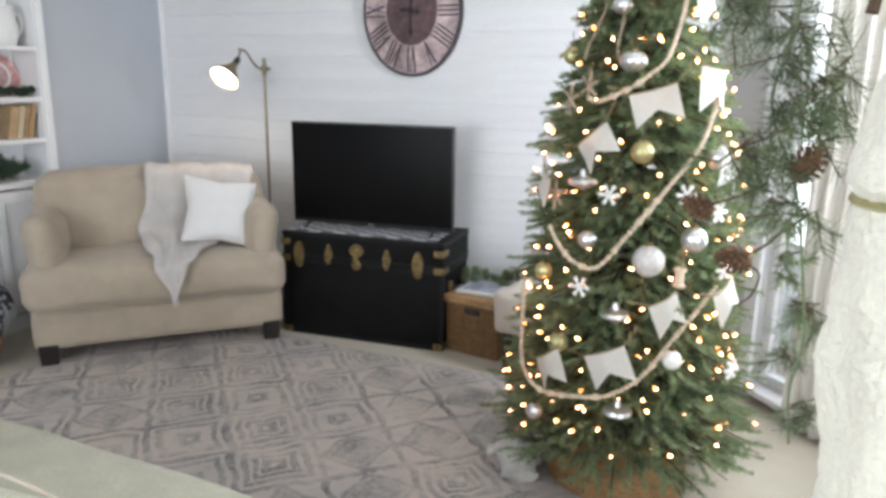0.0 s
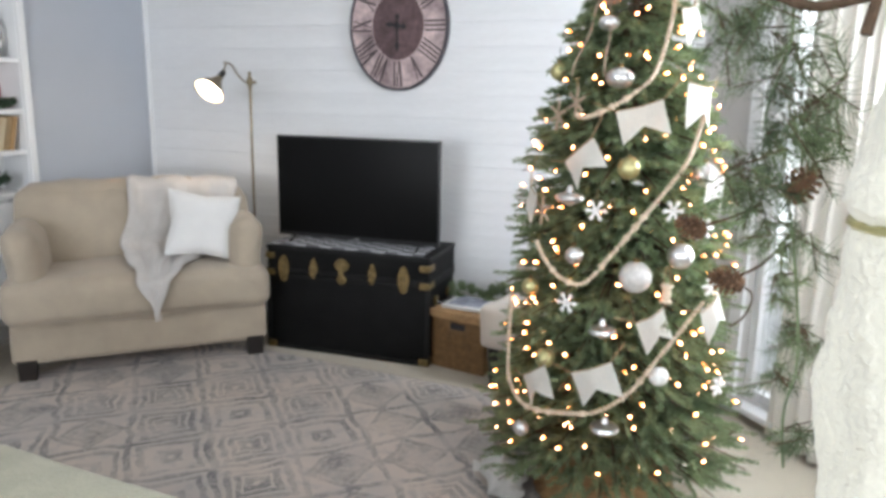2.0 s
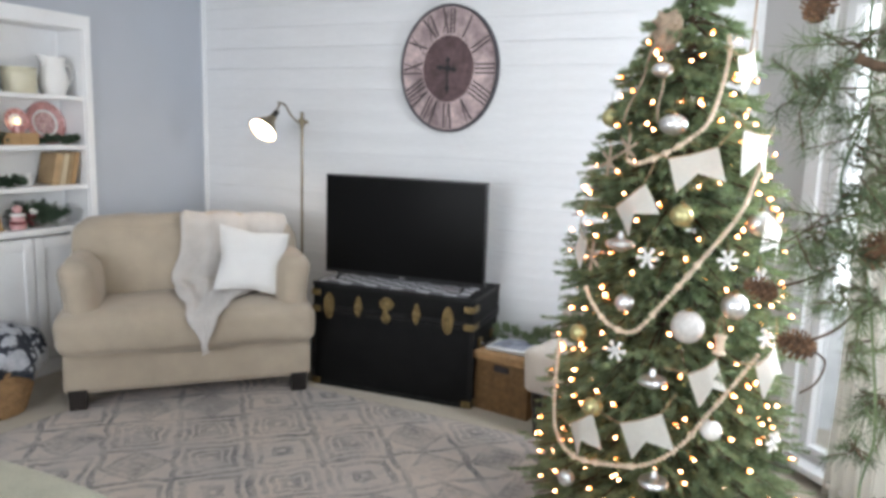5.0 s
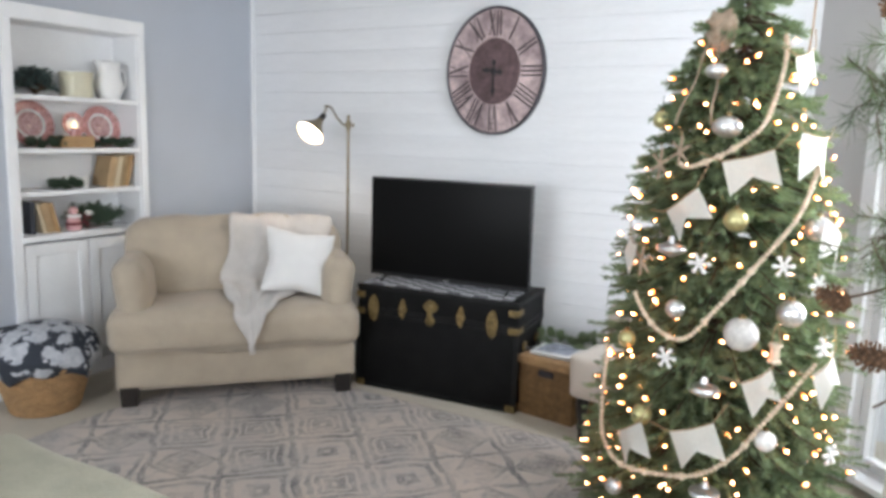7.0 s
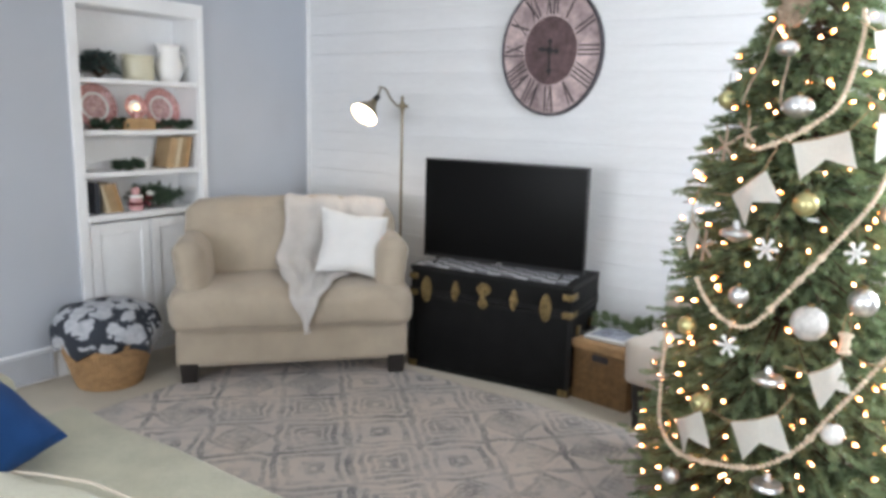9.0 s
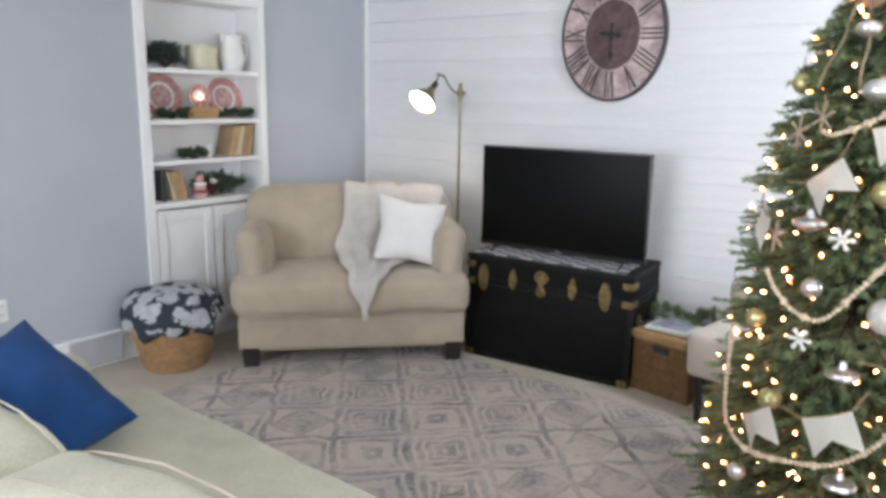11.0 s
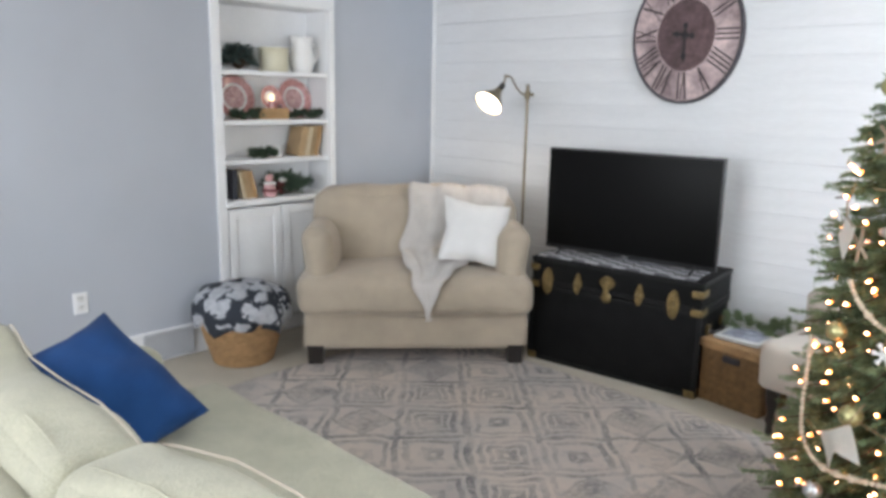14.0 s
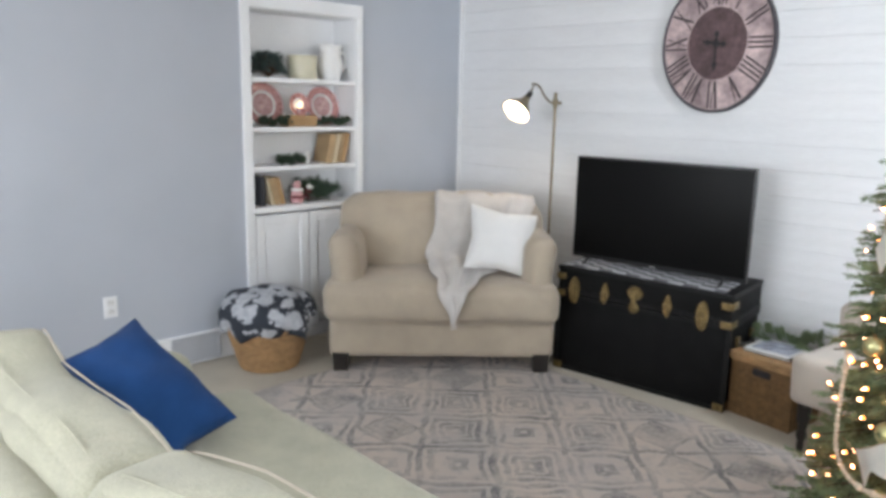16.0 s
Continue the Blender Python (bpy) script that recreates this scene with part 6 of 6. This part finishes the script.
pine_cone((4.01, -3.135, 1.411), (-0.9, 0.0, 0.35), 0.034, "small brown pine cone on a thin twig")
pine_cone((4.048, -3.083, 1.346), (-0.95, 0.2, 0.1), 0.040, "brown pine cone on a thin twig")
pine_cone((4.108, -3.14, 1.462), (0.5, -0.2, 0.7), 0.042, "open brown pine cone in the garland")
pine_cone((4.035, -3.14, 1.69), (0.3, -0.2, 0.9), 0.040, "brown pine cone high in the garland")


def knit_throw():
    """A tied, hanging bundle of thick knitted cloth on the stand's front."""
    k = thing("knitted_throw", pose(4.245, -3.29, 0), "cream boucle knitted throw hung and tied with cord", "blanket")
    prof = [(0.035, 1.70), (0.05, 1.66), (0.062, 1.60), (0.094, 1.55), (0.106, 1.50), (0.112, 1.470), (0.109, 1.460), (0.103, 1.454), (0.104, 1.447), (0.108, 1.43), (0.107, 1.41), (0.109, 1.37),
            (0.106, 1.345), (0.112, 1.32), (0.103, 1.26), (0.10, 1.20), (0.10, 1.05), (0.12, 0.9), (0.115, 0.78), (0.09, 0.74)]
    bm = bmesh.new()
    seg = 170
    rows = []
    for v in smooth_line([(r, 0, z) for r, z in prof], 12):
        row = []
        for i in range(seg):
            a = 2 * math.pi * i / seg
            p = Vector((v.x * math.cos(a), v.x * 0.75 * math.sin(a), v.z))
            f = 1 + 0.035 * math.sin(a * 7 + v.z * 9) * min(1, abs(v.z - 1.452) * 12)
            p.x, p.y = p.x * f, p.y * f
            p += Vector(noise.noise_vector(p * 120)) * 0.0028 + Vector(noise.noise_vector(p * 16)) * 0.004
            row.append(bm.verts.new(p))
        rows.append(row)
    for a, b in zip(rows, rows[1:]):
        for i in range(seg):
            bm.faces.new((a[i], b[i], b[(i + 1) % seg], a[(i + 1) % seg]))
    bm.faces.new(rows[0])
    bm.faces.new(rows[-1][::-1])
    part("cloth", bm, M_KNIT, k)
    part("cord", tube(bmesh.new(), [(0.105 * math.cos(a * math.pi / 18), 0.079 * math.sin(a * math.pi / 18), 1.452) for a in range(37)], 0.004, 6), M_GOLDGRN, k, "thin gold tie cord")
    part("hanging_loop", tube(bmesh.new(), smooth_line([(0, 0.0, 1.69), (0, 0.05, 1.76), (0, 0.11, 1.80), (0, 0.148, 1.80)], 5), 0.006, 6), M_KNIT, k)


knit_throw()

# ---- planks of the shiplap wall ----
shiplap_boards()
